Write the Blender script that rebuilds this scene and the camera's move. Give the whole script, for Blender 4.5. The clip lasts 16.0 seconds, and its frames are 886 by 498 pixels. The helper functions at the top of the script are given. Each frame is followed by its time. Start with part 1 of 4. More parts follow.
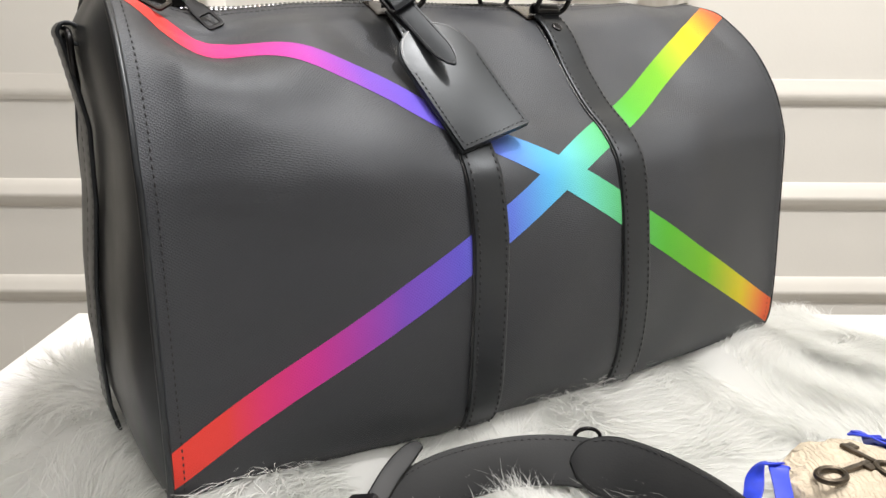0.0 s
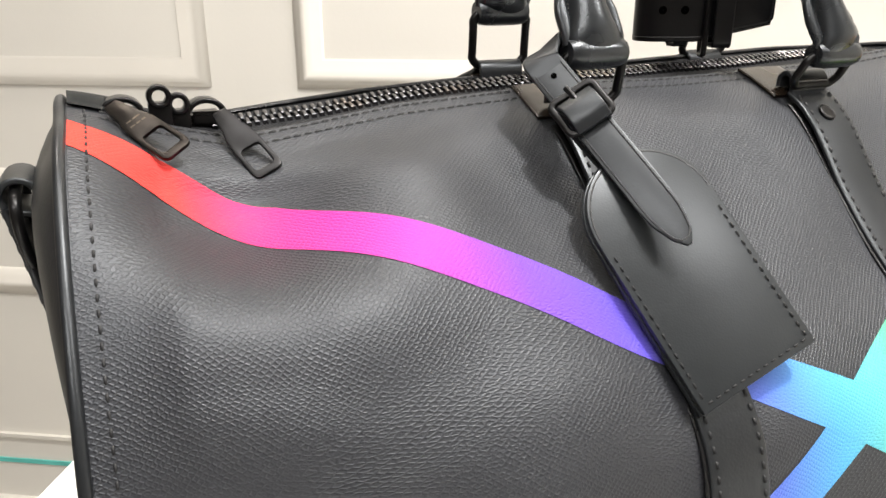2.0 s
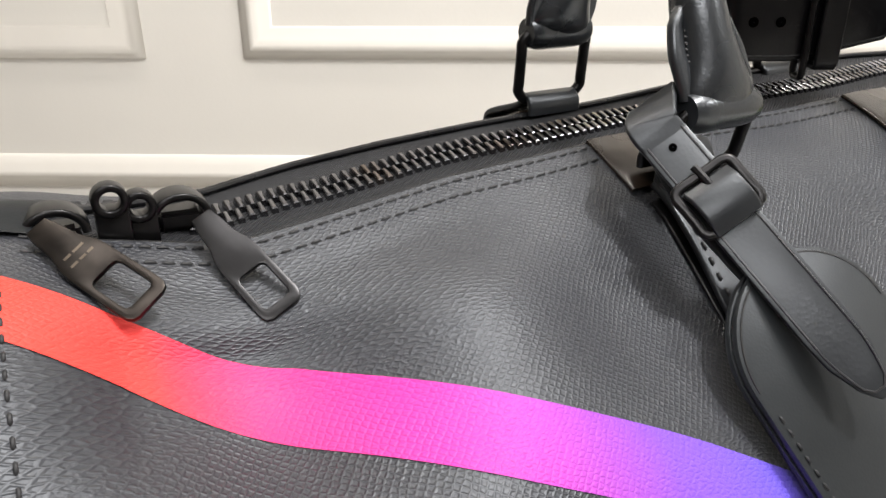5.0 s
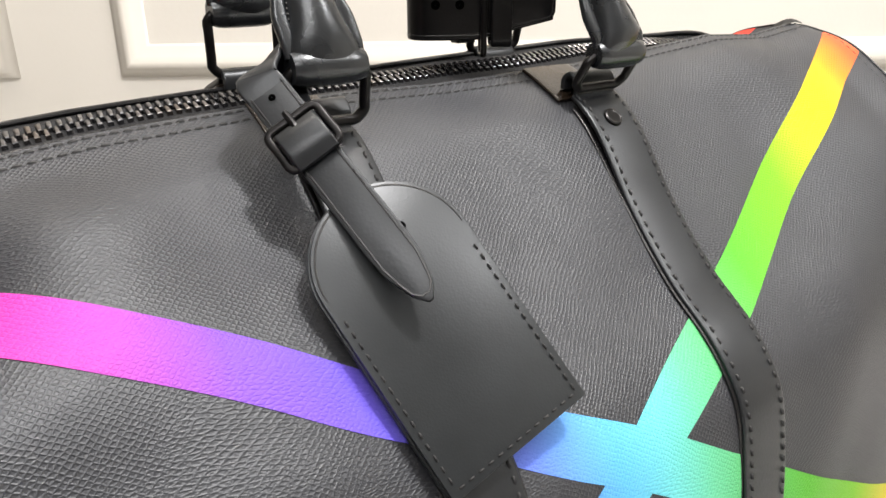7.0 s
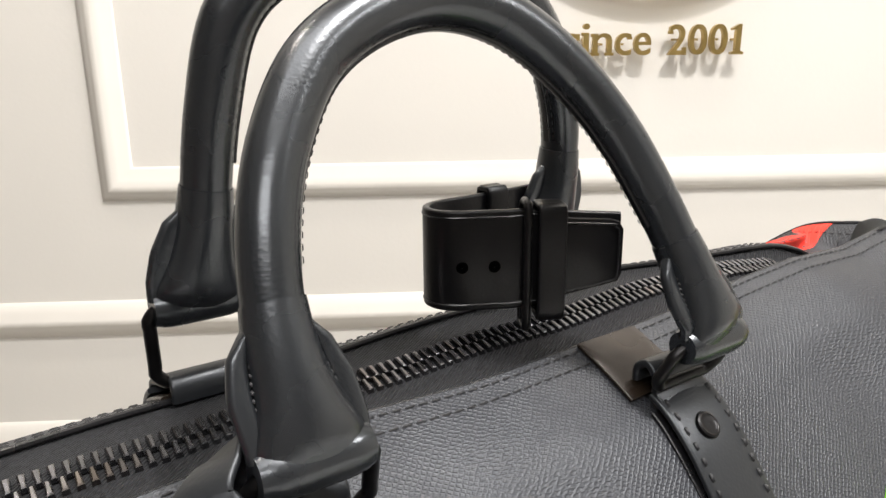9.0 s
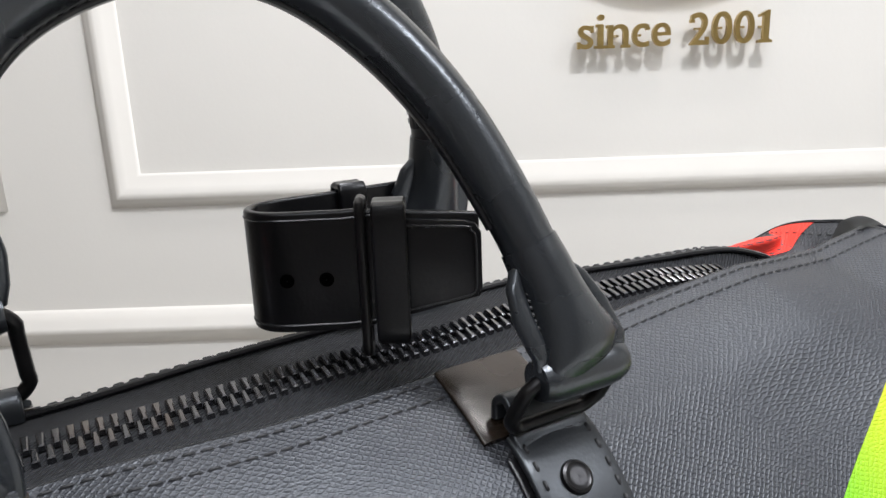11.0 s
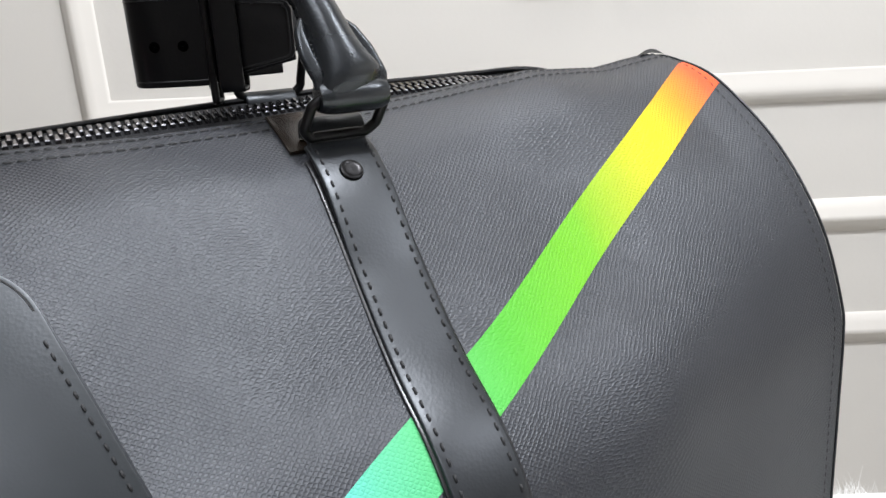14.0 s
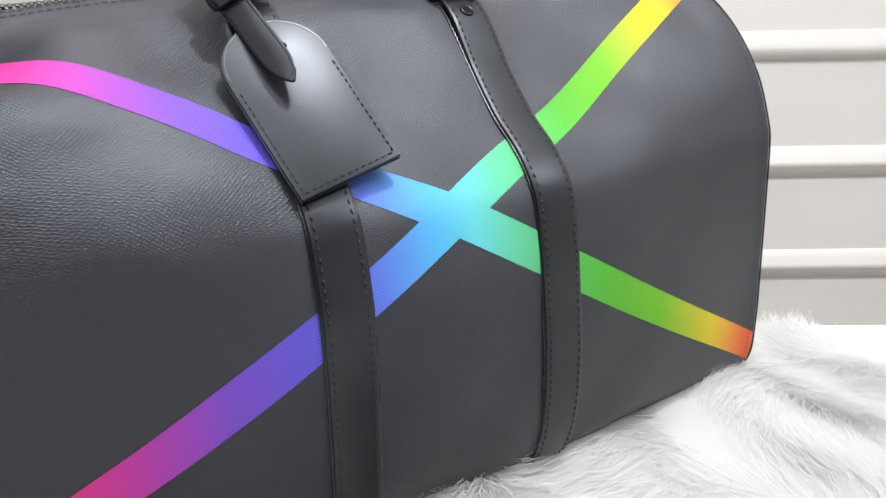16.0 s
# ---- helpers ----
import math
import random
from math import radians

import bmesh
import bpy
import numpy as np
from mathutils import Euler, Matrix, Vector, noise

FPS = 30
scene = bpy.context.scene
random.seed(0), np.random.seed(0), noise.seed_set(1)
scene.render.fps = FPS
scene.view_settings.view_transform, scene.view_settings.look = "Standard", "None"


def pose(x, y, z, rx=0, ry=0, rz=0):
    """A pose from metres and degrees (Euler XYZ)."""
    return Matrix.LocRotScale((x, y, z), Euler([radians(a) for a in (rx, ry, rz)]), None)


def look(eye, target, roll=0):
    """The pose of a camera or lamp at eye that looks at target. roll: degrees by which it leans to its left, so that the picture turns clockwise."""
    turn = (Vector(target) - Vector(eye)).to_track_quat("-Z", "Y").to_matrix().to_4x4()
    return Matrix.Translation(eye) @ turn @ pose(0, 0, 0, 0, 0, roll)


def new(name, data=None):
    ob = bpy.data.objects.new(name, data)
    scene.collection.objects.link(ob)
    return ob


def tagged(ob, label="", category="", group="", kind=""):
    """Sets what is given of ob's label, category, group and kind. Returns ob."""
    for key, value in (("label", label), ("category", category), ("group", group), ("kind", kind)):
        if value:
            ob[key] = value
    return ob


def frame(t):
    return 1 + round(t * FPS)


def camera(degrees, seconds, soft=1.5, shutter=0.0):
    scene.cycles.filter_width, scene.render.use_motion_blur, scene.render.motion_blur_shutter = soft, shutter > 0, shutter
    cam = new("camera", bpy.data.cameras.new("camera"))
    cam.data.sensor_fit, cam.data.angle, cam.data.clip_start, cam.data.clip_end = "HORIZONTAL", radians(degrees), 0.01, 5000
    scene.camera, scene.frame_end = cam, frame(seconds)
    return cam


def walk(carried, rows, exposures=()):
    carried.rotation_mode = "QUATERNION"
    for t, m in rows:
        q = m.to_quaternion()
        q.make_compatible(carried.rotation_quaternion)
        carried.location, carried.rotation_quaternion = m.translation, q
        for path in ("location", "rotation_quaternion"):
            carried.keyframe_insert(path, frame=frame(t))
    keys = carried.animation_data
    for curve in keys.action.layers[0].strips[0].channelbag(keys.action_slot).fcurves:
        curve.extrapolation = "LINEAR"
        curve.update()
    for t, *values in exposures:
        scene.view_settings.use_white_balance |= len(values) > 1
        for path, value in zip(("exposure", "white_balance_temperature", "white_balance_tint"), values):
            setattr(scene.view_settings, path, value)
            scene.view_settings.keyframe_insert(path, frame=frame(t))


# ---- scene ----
cam = camera(61.9, 16.0)
PATH = [
    (0, (-0.037, -0.54, 0.28), (0.001, 1.392, -0.235), 0.5),
    (0.5, (-0.04, -0.483, 0.28), (-0.047, 1.434, -0.291), 0.5),
    (1, (-0.037, -0.418, 0.31), (-0.132, 1.491, -0.279), 0.1),
    (1.5, (-0.053, -0.362, 0.329), (-0.174, 1.541, -0.274), 0.1),
    (2, (-0.075, -0.322, 0.353), (-0.293, 1.547, -0.324), -0.1),
    (2.5, (-0.113, -0.279, 0.369), (-0.33, 1.568, -0.365), 0.0),
    (3, (-0.137, -0.231, 0.376), (-0.323, 1.582, -0.447), 0.2),
    (3.2, (-0.144, -0.219, 0.371), (-0.308, 1.607, -0.428), 0.1),
    (5.5, (-0.093, -0.251, 0.375), (-0.114, 1.579, -0.431), -0.3),
    (6, (-0.057, -0.272, 0.36), (-0.021, 1.564, -0.432), -0.6),
    (6.5, (-0.032, -0.286, 0.353), (0.033, 1.556, -0.423), -0.5),
    (6.7, (-0.028, -0.284, 0.354), (0.056, 1.562, -0.41), -0.3),
    (7, (-0.027, -0.27, 0.361), (0.061, 1.585, -0.383), -0.3),
    (7.5, (-0.036, -0.227, 0.374), (0.071, 1.64, -0.335), -0.1),
    (8, (-0.047, -0.196, 0.393), (0.074, 1.693, -0.251), -0.4),
    (10.5, (0.016, -0.142, 0.415), (0.028, 1.789, -0.105), -1.5),
    (11, (0.03, -0.129, 0.399), (-0.009, 1.797, -0.14), -2.2),
    (11.5, (0.038, -0.125, 0.393), (-0.036, 1.795, -0.163), -2.6),
    (12, (0.046, -0.128, 0.391), (-0.046, 1.788, -0.175), -2.6),
    (12.5, (0.063, -0.142, 0.39), (-0.023, 1.773, -0.181), -2.6),
    (13, (0.079, -0.169, 0.378), (0.014, 1.748, -0.189), -3.1),
    (13.5, (0.093, -0.19, 0.367), (0.032, 1.716, -0.235), -2.8),
    (14, (0.09, -0.223, 0.351), (0.063, 1.676, -0.277), -2.7),
    (14.5, (0.088, -0.266, 0.334), (0.078, 1.635, -0.286), -2.8),
    (15, (0.078, -0.319, 0.318), (0.096, 1.582, -0.305), -2.3),
    (15.5, (0.056, -0.37, 0.316), (0.097, 1.519, -0.338), -1.0),
    (16, (0.049, -0.418, 0.309), (0.012, 1.47, -0.349), -1.1),
]
walk(cam, [(t, look(eye, target, roll)) for t, eye, target, roll in PATH],
     exposures=[(0, -0.06, 6400, 11), (0.7, 0.08, 6450, 11), (2, 0.30, 6500, 10.5), (3, 0.08, 6400, 11), (5.5, 0.22, 6350, 11.5), (8, 0.24, 6650, 12), (10.5, -0.02, 5900, 11.5), (13, -0.12, 5850, 11.5), (14, -0.14, 5900, 11.5), (16, -0.06, 5900, 13)])

# ---- light ----
world = bpy.data.worlds.new("world")
scene.world = world
world.use_nodes = True
world.node_tree.nodes["Background"].inputs[0].default_value = (0.9, 0.95, 1.0, 1)
world.node_tree.nodes["Background"].inputs[1].default_value = 0.25


def area(name, eye, target, size, watts, colour, size_y=None):
    d = bpy.data.lights.new(name, "AREA")
    d.energy, d.color, d.size = watts, colour, size
    if size_y:
        d.shape, d.size_y = "RECTANGLE", size_y
    ob = new(name, d)
    ob.matrix_world = look(eye, target)
    return ob


area("ceiling_panel_light", (0.15, -0.30, 1.85), (0.15, -0.30, 0), 1.5, 19, (1.0, 0.975, 0.94), 0.8)
area("ceiling_panel_light", (1.75, -0.35, 1.85), (1.75, -0.35, 0), 0.5, 21, (1.0, 0.98, 0.95), 0.4)
area("ceiling_panel_light", (-0.2, -1.65, 1.85), (-0.2, -1.65, 0), 1.2, 25, (1.0, 0.975, 0.94), 0.5)
area("ceiling_downlight", (0.50, -0.20, 1.85), (0.50, -0.20, 0), 0.12, 24, (1.0, 0.965, 0.92))
area("ceiling_downlight", (0.45, 0.45, 1.85), (0.45, 0.45, 0), 0.14, 5.0, (1.0, 0.92, 0.82))
area("ceiling_downlight", (-0.75, 0.45, 1.85), (-0.75, 0.45, 0), 0.14, 6.5, (1.0, 0.92, 0.82))


# ---- materials ----
def material(name, colour, rough=0.5, metal=0.0, spec=0.5, coat=0.0):
    m = bpy.data.materials.new(name)
    m.use_nodes = True
    b = m.node_tree.nodes["Principled BSDF"]
    b.inputs["Base Color"].default_value = (*colour, 1)
    b.inputs["Roughness"].default_value = rough
    b.inputs["Metallic"].default_value = metal
    b.inputs["Specular IOR Level"].default_value = spec
    b.inputs["Coat Weight"].default_value = coat
    b.inputs["Coat Roughness"].default_value = 0.15
    return m


def node(m, kind, **values):
    n = m.node_tree.nodes.new(kind)
    for key, value in values.items():
        n.inputs[key.replace("_", " ")].default_value = value
    return n


def join(m, a, b):
    m.node_tree.links.new(a, b)


def shader(m):
    return m.node_tree.nodes["Principled BSDF"]


def mathn(m, op, a, b=None):
    n = m.node_tree.nodes.new("ShaderNodeMath")
    n.operation = op
    for i, v in enumerate((a, b)):
        if v is None:
            continue
        if isinstance(v, (int, float)):
            n.inputs[i].default_value = v
        else:
            join(m, v, n.inputs[i])
    return n.outputs[0]


def coords(m, which="Object", scale=(1, 1, 1), turn=0.0):
    t = m.node_tree.nodes.new("ShaderNodeTexCoord")
    mp = m.node_tree.nodes.new("ShaderNodeMapping")
    mp.inputs["Scale"].default_value = scale
    mp.inputs["Rotation"].default_value = (0, 0, radians(turn))
    join(m, t.outputs[which], mp.inputs["Vector"])
    return mp.outputs["Vector"]


def mottle(m, colour, spread, scale, detail=4.0, which="Object"):
    """Base colour that drifts between two shades, and a roughness that drifts with it."""
    n = node(m, "ShaderNodeTexNoise", Scale=scale, Detail=detail)
    join(m, coords(m, which), n.inputs["Vector"])
    r = m.node_tree.nodes.new("ShaderNodeValToRGB")
    lo = [c * (1 - spread) for c in colour]
    hi = [min(1, c * (1 + spread)) for c in colour]
    r.color_ramp.elements[0].position, r.color_ramp.elements[1].position = 0.3, 0.7
    r.color_ramp.elements[0].color, r.color_ramp.elements[1].color = (*lo, 1), (*hi, 1)
    join(m, n.outputs["Fac"], r.inputs["Fac"])
    join(m, r.outputs["Color"], shader(m).inputs["Base Color"])
    return n.outputs["Fac"]


def relief(m, height, depth, strength=1.0):
    b = node(m, "ShaderNodeBump", Strength=strength, Distance=depth)
    join(m, height, b.inputs["Height"])
    join(m, b.outputs["Normal"], shader(m).inputs["Normal"])
    return b


def cross_grain(m):
    """Pressed grain of the coated leather: small pebbles in crossing rows, running out into long wavy ridges from patch to patch."""
    uv = coords(m, "UV")
    warp = node(m, "ShaderNodeTexNoise", Scale=55.0, Detail=3.0)
    join(m, uv, warp.inputs["Vector"])
    add = m.node_tree.nodes.new("ShaderNodeMixRGB")
    add.blend_type = "ADD"
    add.inputs[0].default_value = 0.003
    join(m, uv, add.inputs[1])
    join(m, warp.outputs["Color"], add.inputs[2])
    sets = []
    for turn, scale, loose in ((40, (640.0, 760.0, 1.0), 0.30), (32, (330.0, 840.0, 1.0), 0.5)):
        mp = m.node_tree.nodes.new("ShaderNodeMapping")
        mp.inputs["Rotation"].default_value = (0, 0, radians(turn))
        mp.inputs["Scale"].default_value = scale
        join(m, add.outputs[0], mp.inputs["Vector"])
        vo = node(m, "ShaderNodeTexVoronoi", Scale=1.0, Randomness=loose)
        vo.voronoi_dimensions, vo.feature = "2D", "DISTANCE_TO_EDGE"
        join(m, mp.outputs["Vector"], vo.inputs["Vector"])
        mr = node(m, "ShaderNodeMapRange", From_Min=0.02, From_Max=0.30)
        mr.interpolation_type = "SMOOTHSTEP"
        join(m, vo.outputs["Distance"], mr.inputs["Value"])
        sets.append(mr.outputs["Result"])
    patch = node(m, "ShaderNodeTexNoise", Scale=13.0, Detail=2.0)
    join(m, uv, patch.inputs["Vector"])
    pr = node(m, "ShaderNodeMapRange", From_Min=0.45, From_Max=0.66)
    join(m, patch.outputs["Fac"], pr.inputs["Value"])
    one = mathn(m, "MULTIPLY", sets[0], mathn(m, "SUBTRACT", 1.0, pr.outputs["Result"]))
    two = mathn(m, "MULTIPLY", sets[1], pr.outputs["Result"])
    fine = node(m, "ShaderNodeTexNoise", Scale=1100.0, Detail=3.0)
    join(m, uv, fine.inputs["Vector"])
    return mathn(m, "ADD", mathn(m, "ADD", one, two), mathn(m, "MULTIPLY", fine.outputs["Fac"], 0.5))


def coated(name, colour, spec):
    m = material(name, colour, 0.44, spec=spec)
    relief(m, cross_grain(m), 0.00013, 1.0)
    n = node(m, "ShaderNodeTexNoise", Scale=14.0, Detail=5.0)
    join(m, coords(m, "UV"), n.inputs["Vector"])
    rr = node(m, "ShaderNodeMapRange", To_Min=0.43, To_Max=0.55)
    join(m, n.outputs["Fac"], rr.inputs["Value"])
    join(m, rr.outputs["Result"], shader(m).inputs["Roughness"])
    return m


M_PANEL = coated("black_grained_leather", (0.0145, 0.0150, 0.0188), 0.80)
M_STRIPE = coated("rainbow_print", (0.5, 0.5, 0.5), 0.26)


def rainbow(m):
    t = m.node_tree.nodes.new("ShaderNodeTexCoord")
    sep = m.node_tree.nodes.new("ShaderNodeSeparateXYZ")
    join(m, t.outputs["UV"], sep.inputs["Vector"])
    mr = node(m, "ShaderNodeMapRange", From_Min=-0.25, From_Max=0.25)
    join(m, sep.outputs["X"], mr.inputs["Value"])
    r = m.node_tree.nodes.new("ShaderNodeValToRGB")
    stops = [(0.0, (0.78, 0.055, 0.035)), (0.06, (0.78, 0.055, 0.05)), (0.10, (0.74, 0.040, 0.17)), (0.155, (0.62, 0.036, 0.29)), (0.205, (0.39, 0.050, 0.39)),
             (0.26, (0.185, 0.068, 0.48)), (0.33, (0.118, 0.088, 0.55)), (0.41, (0.11, 0.185, 0.68)), (0.476, (0.095, 0.41, 0.72)), (0.52, (0.13, 0.54, 0.56)),
             (0.56, (0.12, 0.52, 0.30)), (0.61, (0.10, 0.46, 0.12)), (0.68, (0.092, 0.42, 0.028)), (0.78, (0.165, 0.46, 0.011)), (0.85, (0.47, 0.50, 0.006)),
             (0.893, (0.67, 0.54, 0.006)), (0.94, (0.75, 0.30, 0.02)), (0.98, (0.72, 0.11, 0.03))]
    e = r.color_ramp.elements
    for i, (p, c) in enumerate(stops):
        k = e[i] if i < 2 else e.new(p)
        k.position, k.color = p, (*c, 1)
    e[0].position, e[0].color = stops[0][0], (*stops[0][1], 1)
    join(m, mr.outputs["Result"], r.inputs["Fac"])
    join(m, r.outputs["Color"], shader(m).inputs["Base Color"])


rainbow(M_STRIPE)


def smooth_leather(name, colour, rough, scale=900.0, depth=0.00012):
    m = material(name, colour, rough, spec=0.55)
    fac = mottle(m, colour, 0.18, 30.0)
    v = node(m, "ShaderNodeTexVoronoi", Scale=scale)
    join(m, coords(m), v.inputs["Vector"])
    n = node(m, "ShaderNodeTexNoise", Scale=70.0, Detail=6.0)
    join(m, coords(m), n.inputs["Vector"])
    relief(m, mathn(m, "ADD", mathn(m, "MULTIPLY", v.outputs["Distance"], 0.25), mathn(m, "MULTIPLY", n.outputs["Fac"], 1.0)), depth, 0.9)
    rr = node(m, "ShaderNodeMapRange", To_Min=rough - 0.08, To_Max=rough + 0.1)
    join(m, fac, rr.inputs["Value"])
    join(m, rr.outputs["Result"], shader(m).inputs["Roughness"])
    return m


M_STRAP = smooth_leather("black_smooth_leather", (0.012, 0.0132, 0.0148), 0.35)
M_TAG = smooth_leather("tag_leather", (0.015, 0.017, 0.0185), 0.35, 1300.0, 0.00009)
M_HANDLE = smooth_leather("handle_leather", (0.012, 0.0135, 0.0155), 0.26, 1100.0, 0.00012)
shader(M_HANDLE).inputs["Specular IOR Level"].default_value = 0.85
M_EDGE = smooth_leather("edge_paint", (0.008, 0.008, 0.009), 0.28)
# Brown base carries the film's golden reflection as colour.
M_FILM = smooth_leather("film_covered_leather", (0.018, 0.012, 0.008), 0.27, 260.0, 0.00015)
M_LOOP = smooth_leather("loop_leather", (0.004, 0.004, 0.0045), 0.30)
shader(M_LOOP).inputs["Specular IOR Level"].default_value = 0.28
for m_ in (M_PANEL, M_STRAP, M_TAG, M_HANDLE):
    shader(m_).inputs["Specular Tint"].default_value = (0.91, 0.955, 1.0, 1)
M_THREAD = material("black_thread", (0.010, 0.010, 0.011), 0.6)
M_METAL = material("black_metal", (0.030, 0.030, 0.032), 0.30, 0.75)
mottle(M_METAL, (0.017, 0.0165, 0.017), 0.35, 90.0)
M_TEETH = material("gunmetal_teeth", (0.16, 0.16, 0.165), 0.24, 1.0)
tint = node(M_TEETH, "ShaderNodeTexNoise", Scale=22.0, Detail=3.0)
info = M_TEETH.node_tree.nodes.new("ShaderNodeObjectInfo")
join(M_TEETH, info.outputs["Location"], tint.inputs["Vector"])
# Bronze end of the ramp paints warm reflections onto the grey teeth.
warm_reflect_ramp = M_TEETH.node_tree.nodes.new("ShaderNodeValToRGB")
warm_reflect_ramp.color_ramp.elements[0].position, warm_reflect_ramp.color_ramp.elements[0].color = 0.59, (0.17, 0.17, 0.18, 1)
warm_reflect_ramp.color_ramp.elements[1].position, warm_reflect_ramp.color_ramp.elements[1].color = 0.72, (0.24, 0.165, 0.10, 1)
join(M_TEETH, tint.outputs["Fac"], warm_reflect_ramp.inputs["Fac"])
join(M_TEETH, warm_reflect_ramp.outputs["Color"], shader(M_TEETH).inputs["Base Color"])
M_BRONZE = material("worn_bronze_metal", (0.10, 0.085, 0.07), 0.32, 0.9)
mottle(M_BRONZE, (0.026, 0.022, 0.019), 0.55, 120.0)
M_SLING = smooth_leather("dull_strap_leather", (0.009, 0.0095, 0.010), 0.48)
shader(M_SLING).inputs["Specular IOR Level"].default_value = 0.32
M_KEY = material("dull_brass_key", (0.10, 0.082, 0.062), 0.38, 0.9)
mottle(M_KEY, (0.10, 0.082, 0.062), 0.4, 150.0)
# Near-black disc colour that paints the shade inside punched holes; nothing is cut.
M_HOLE = material("hole_shade_black", (0.001, 0.001, 0.001), 0.9, spec=0.0)

M_TAPE = material("zip_tape", (0.022, 0.023, 0.026), 0.7, spec=0.4)
mottle(M_TAPE, (0.022, 0.023, 0.026), 0.5, 700.0)
w = node(M_TAPE, "ShaderNodeTexWave", Scale=250.0, Distortion=1.0)
join(M_TAPE, coords(M_TAPE, "Object", (1, 1.8, 1), 40), w.inputs["Vector"])
relief(M_TAPE, w.outputs["Fac"], 0.0009, 1.0)

M_WALL = material("painted_wall", (0.78, 0.755, 0.70), 0.5)
mottle(M_WALL, (0.78, 0.755, 0.70), 0.03, 2.2)
n_wall = node(M_WALL, "ShaderNodeTexNoise", Scale=160.0, Detail=3.0)
join(M_WALL, coords(M_WALL), n_wall.inputs["Vector"])
relief(M_WALL, n_wall.outputs["Fac"], 0.0004, 0.4)
M_MOULD = material("moulding_paint", (0.78, 0.75, 0.69), 0.6)
mottle(M_MOULD, (0.78, 0.75, 0.69), 0.03, 5.0)
# Darkened colour for unseen walls, so the bag's front reflects a dim room.
M_DARK_SURROUND = material("dark_unseen_wall", (0.22, 0.20, 0.18), 0.6)
mottle(M_DARK_SURROUND, (0.22, 0.20, 0.18), 0.15, 2.0)
M_CEIL = material("ceiling_paint", (0.82, 0.82, 0.80), 0.7)
mottle(M_CEIL, (0.8, 0.8, 0.78), 0.03, 3.0)
M_FLOOR = material("floor_tile", (0.42, 0.40, 0.37), 0.3)
mottle(M_FLOOR, (0.42, 0.40, 0.37), 0.12, 4.0)
M_TEAL = material("teal_tape", (0.10, 0.55, 0.50), 0.4)
mottle(M_TEAL, (0.12, 0.55, 0.5), 0.1, 20.0)
M_GOLD = material("brushed_gold", (0.50, 0.36, 0.13), 0.34, 0.9)
mottle(M_GOLD, (0.48, 0.35, 0.13), 0.15, 60.0)

M_MARBLE = material("white_marble", (0.80, 0.79, 0.80), 0.22)
nm = node(M_MARBLE, "ShaderNodeTexNoise", Scale=5.0, Detail=8.0, Distortion=1.6)
join(M_MARBLE, coords(M_MARBLE), nm.inputs["Vector"])
rm = M_MARBLE.node_tree.nodes.new("ShaderNodeValToRGB")
for i, (p, c) in enumerate(((0.30, (0.62, 0.60, 0.64)), (0.46, (0.80, 0.79, 0.79)), (0.62, (0.84, 0.83, 0.82)), (0.74, (0.74, 0.71, 0.74)))):
    k = rm.color_ramp.elements[i] if i < 2 else rm.color_ramp.elements.new(p)
    k.position, k.color = p, (*c, 1)
join(M_MARBLE, nm.outputs["Fac"], rm.inputs["Fac"])
join(M_MARBLE, rm.outputs["Color"], shader(M_MARBLE).inputs["Base Color"])

M_FUR = material("white_faux_fur", (0.86, 0.86, 0.83), 0.55, spec=0.25)
nf = node(M_FUR, "ShaderNodeTexNoise", Scale=16.0, Detail=4.0)
join(M_FUR, coords(M_FUR), nf.inputs["Vector"])
rf = M_FUR.node_tree.nodes.new("ShaderNodeValToRGB")
rf.color_ramp.elements[0].position, rf.color_ramp.elements[1].position = 0.3, 0.65
rf.color_ramp.elements[0].color, rf.color_ramp.elements[1].color = (0.82, 0.825, 0.80, 1), (0.90, 0.90, 0.88, 1)
join(M_FUR, nf.outputs["Fac"], rf.inputs["Fac"])
join(M_FUR, rf.outputs["Color"], shader(M_FUR).inputs["Base Color"])
fur_glow = M_FUR.node_tree.nodes.new("ShaderNodeBsdfTranslucent")
fur_mix = node(M_FUR, "ShaderNodeMixShader", Fac=0.6)
join(M_FUR, rf.outputs["Color"], fur_glow.inputs["Color"])
join(M_FUR, shader(M_FUR).outputs[0], fur_mix.inputs[1])
join(M_FUR, fur_glow.outputs[0], fur_mix.inputs[2])
join(M_FUR, fur_mix.outputs[0], M_FUR.node_tree.nodes["Material Output"].inputs["Surface"])

M_WOOL = material("beige_cotton", (0.62, 0.53, 0.40), 0.85)
mottle(M_WOOL, (0.54, 0.46, 0.35), 0.16, 60.0)
nw = node(M_WOOL, "ShaderNodeTexWave", Scale=90.0, Distortion=14.0, Detail=4.0)
join(M_WOOL, coords(M_WOOL), nw.inputs["Vector"])
relief(M_WOOL, nw.outputs["Fac"], 0.0006, 0.9)
M_BLUE = material("royal_blue_ribbon", (0.02, 0.045, 0.55), 0.45)
mottle(M_BLUE, (0.022, 0.05, 0.56), 0.2, 120.0)


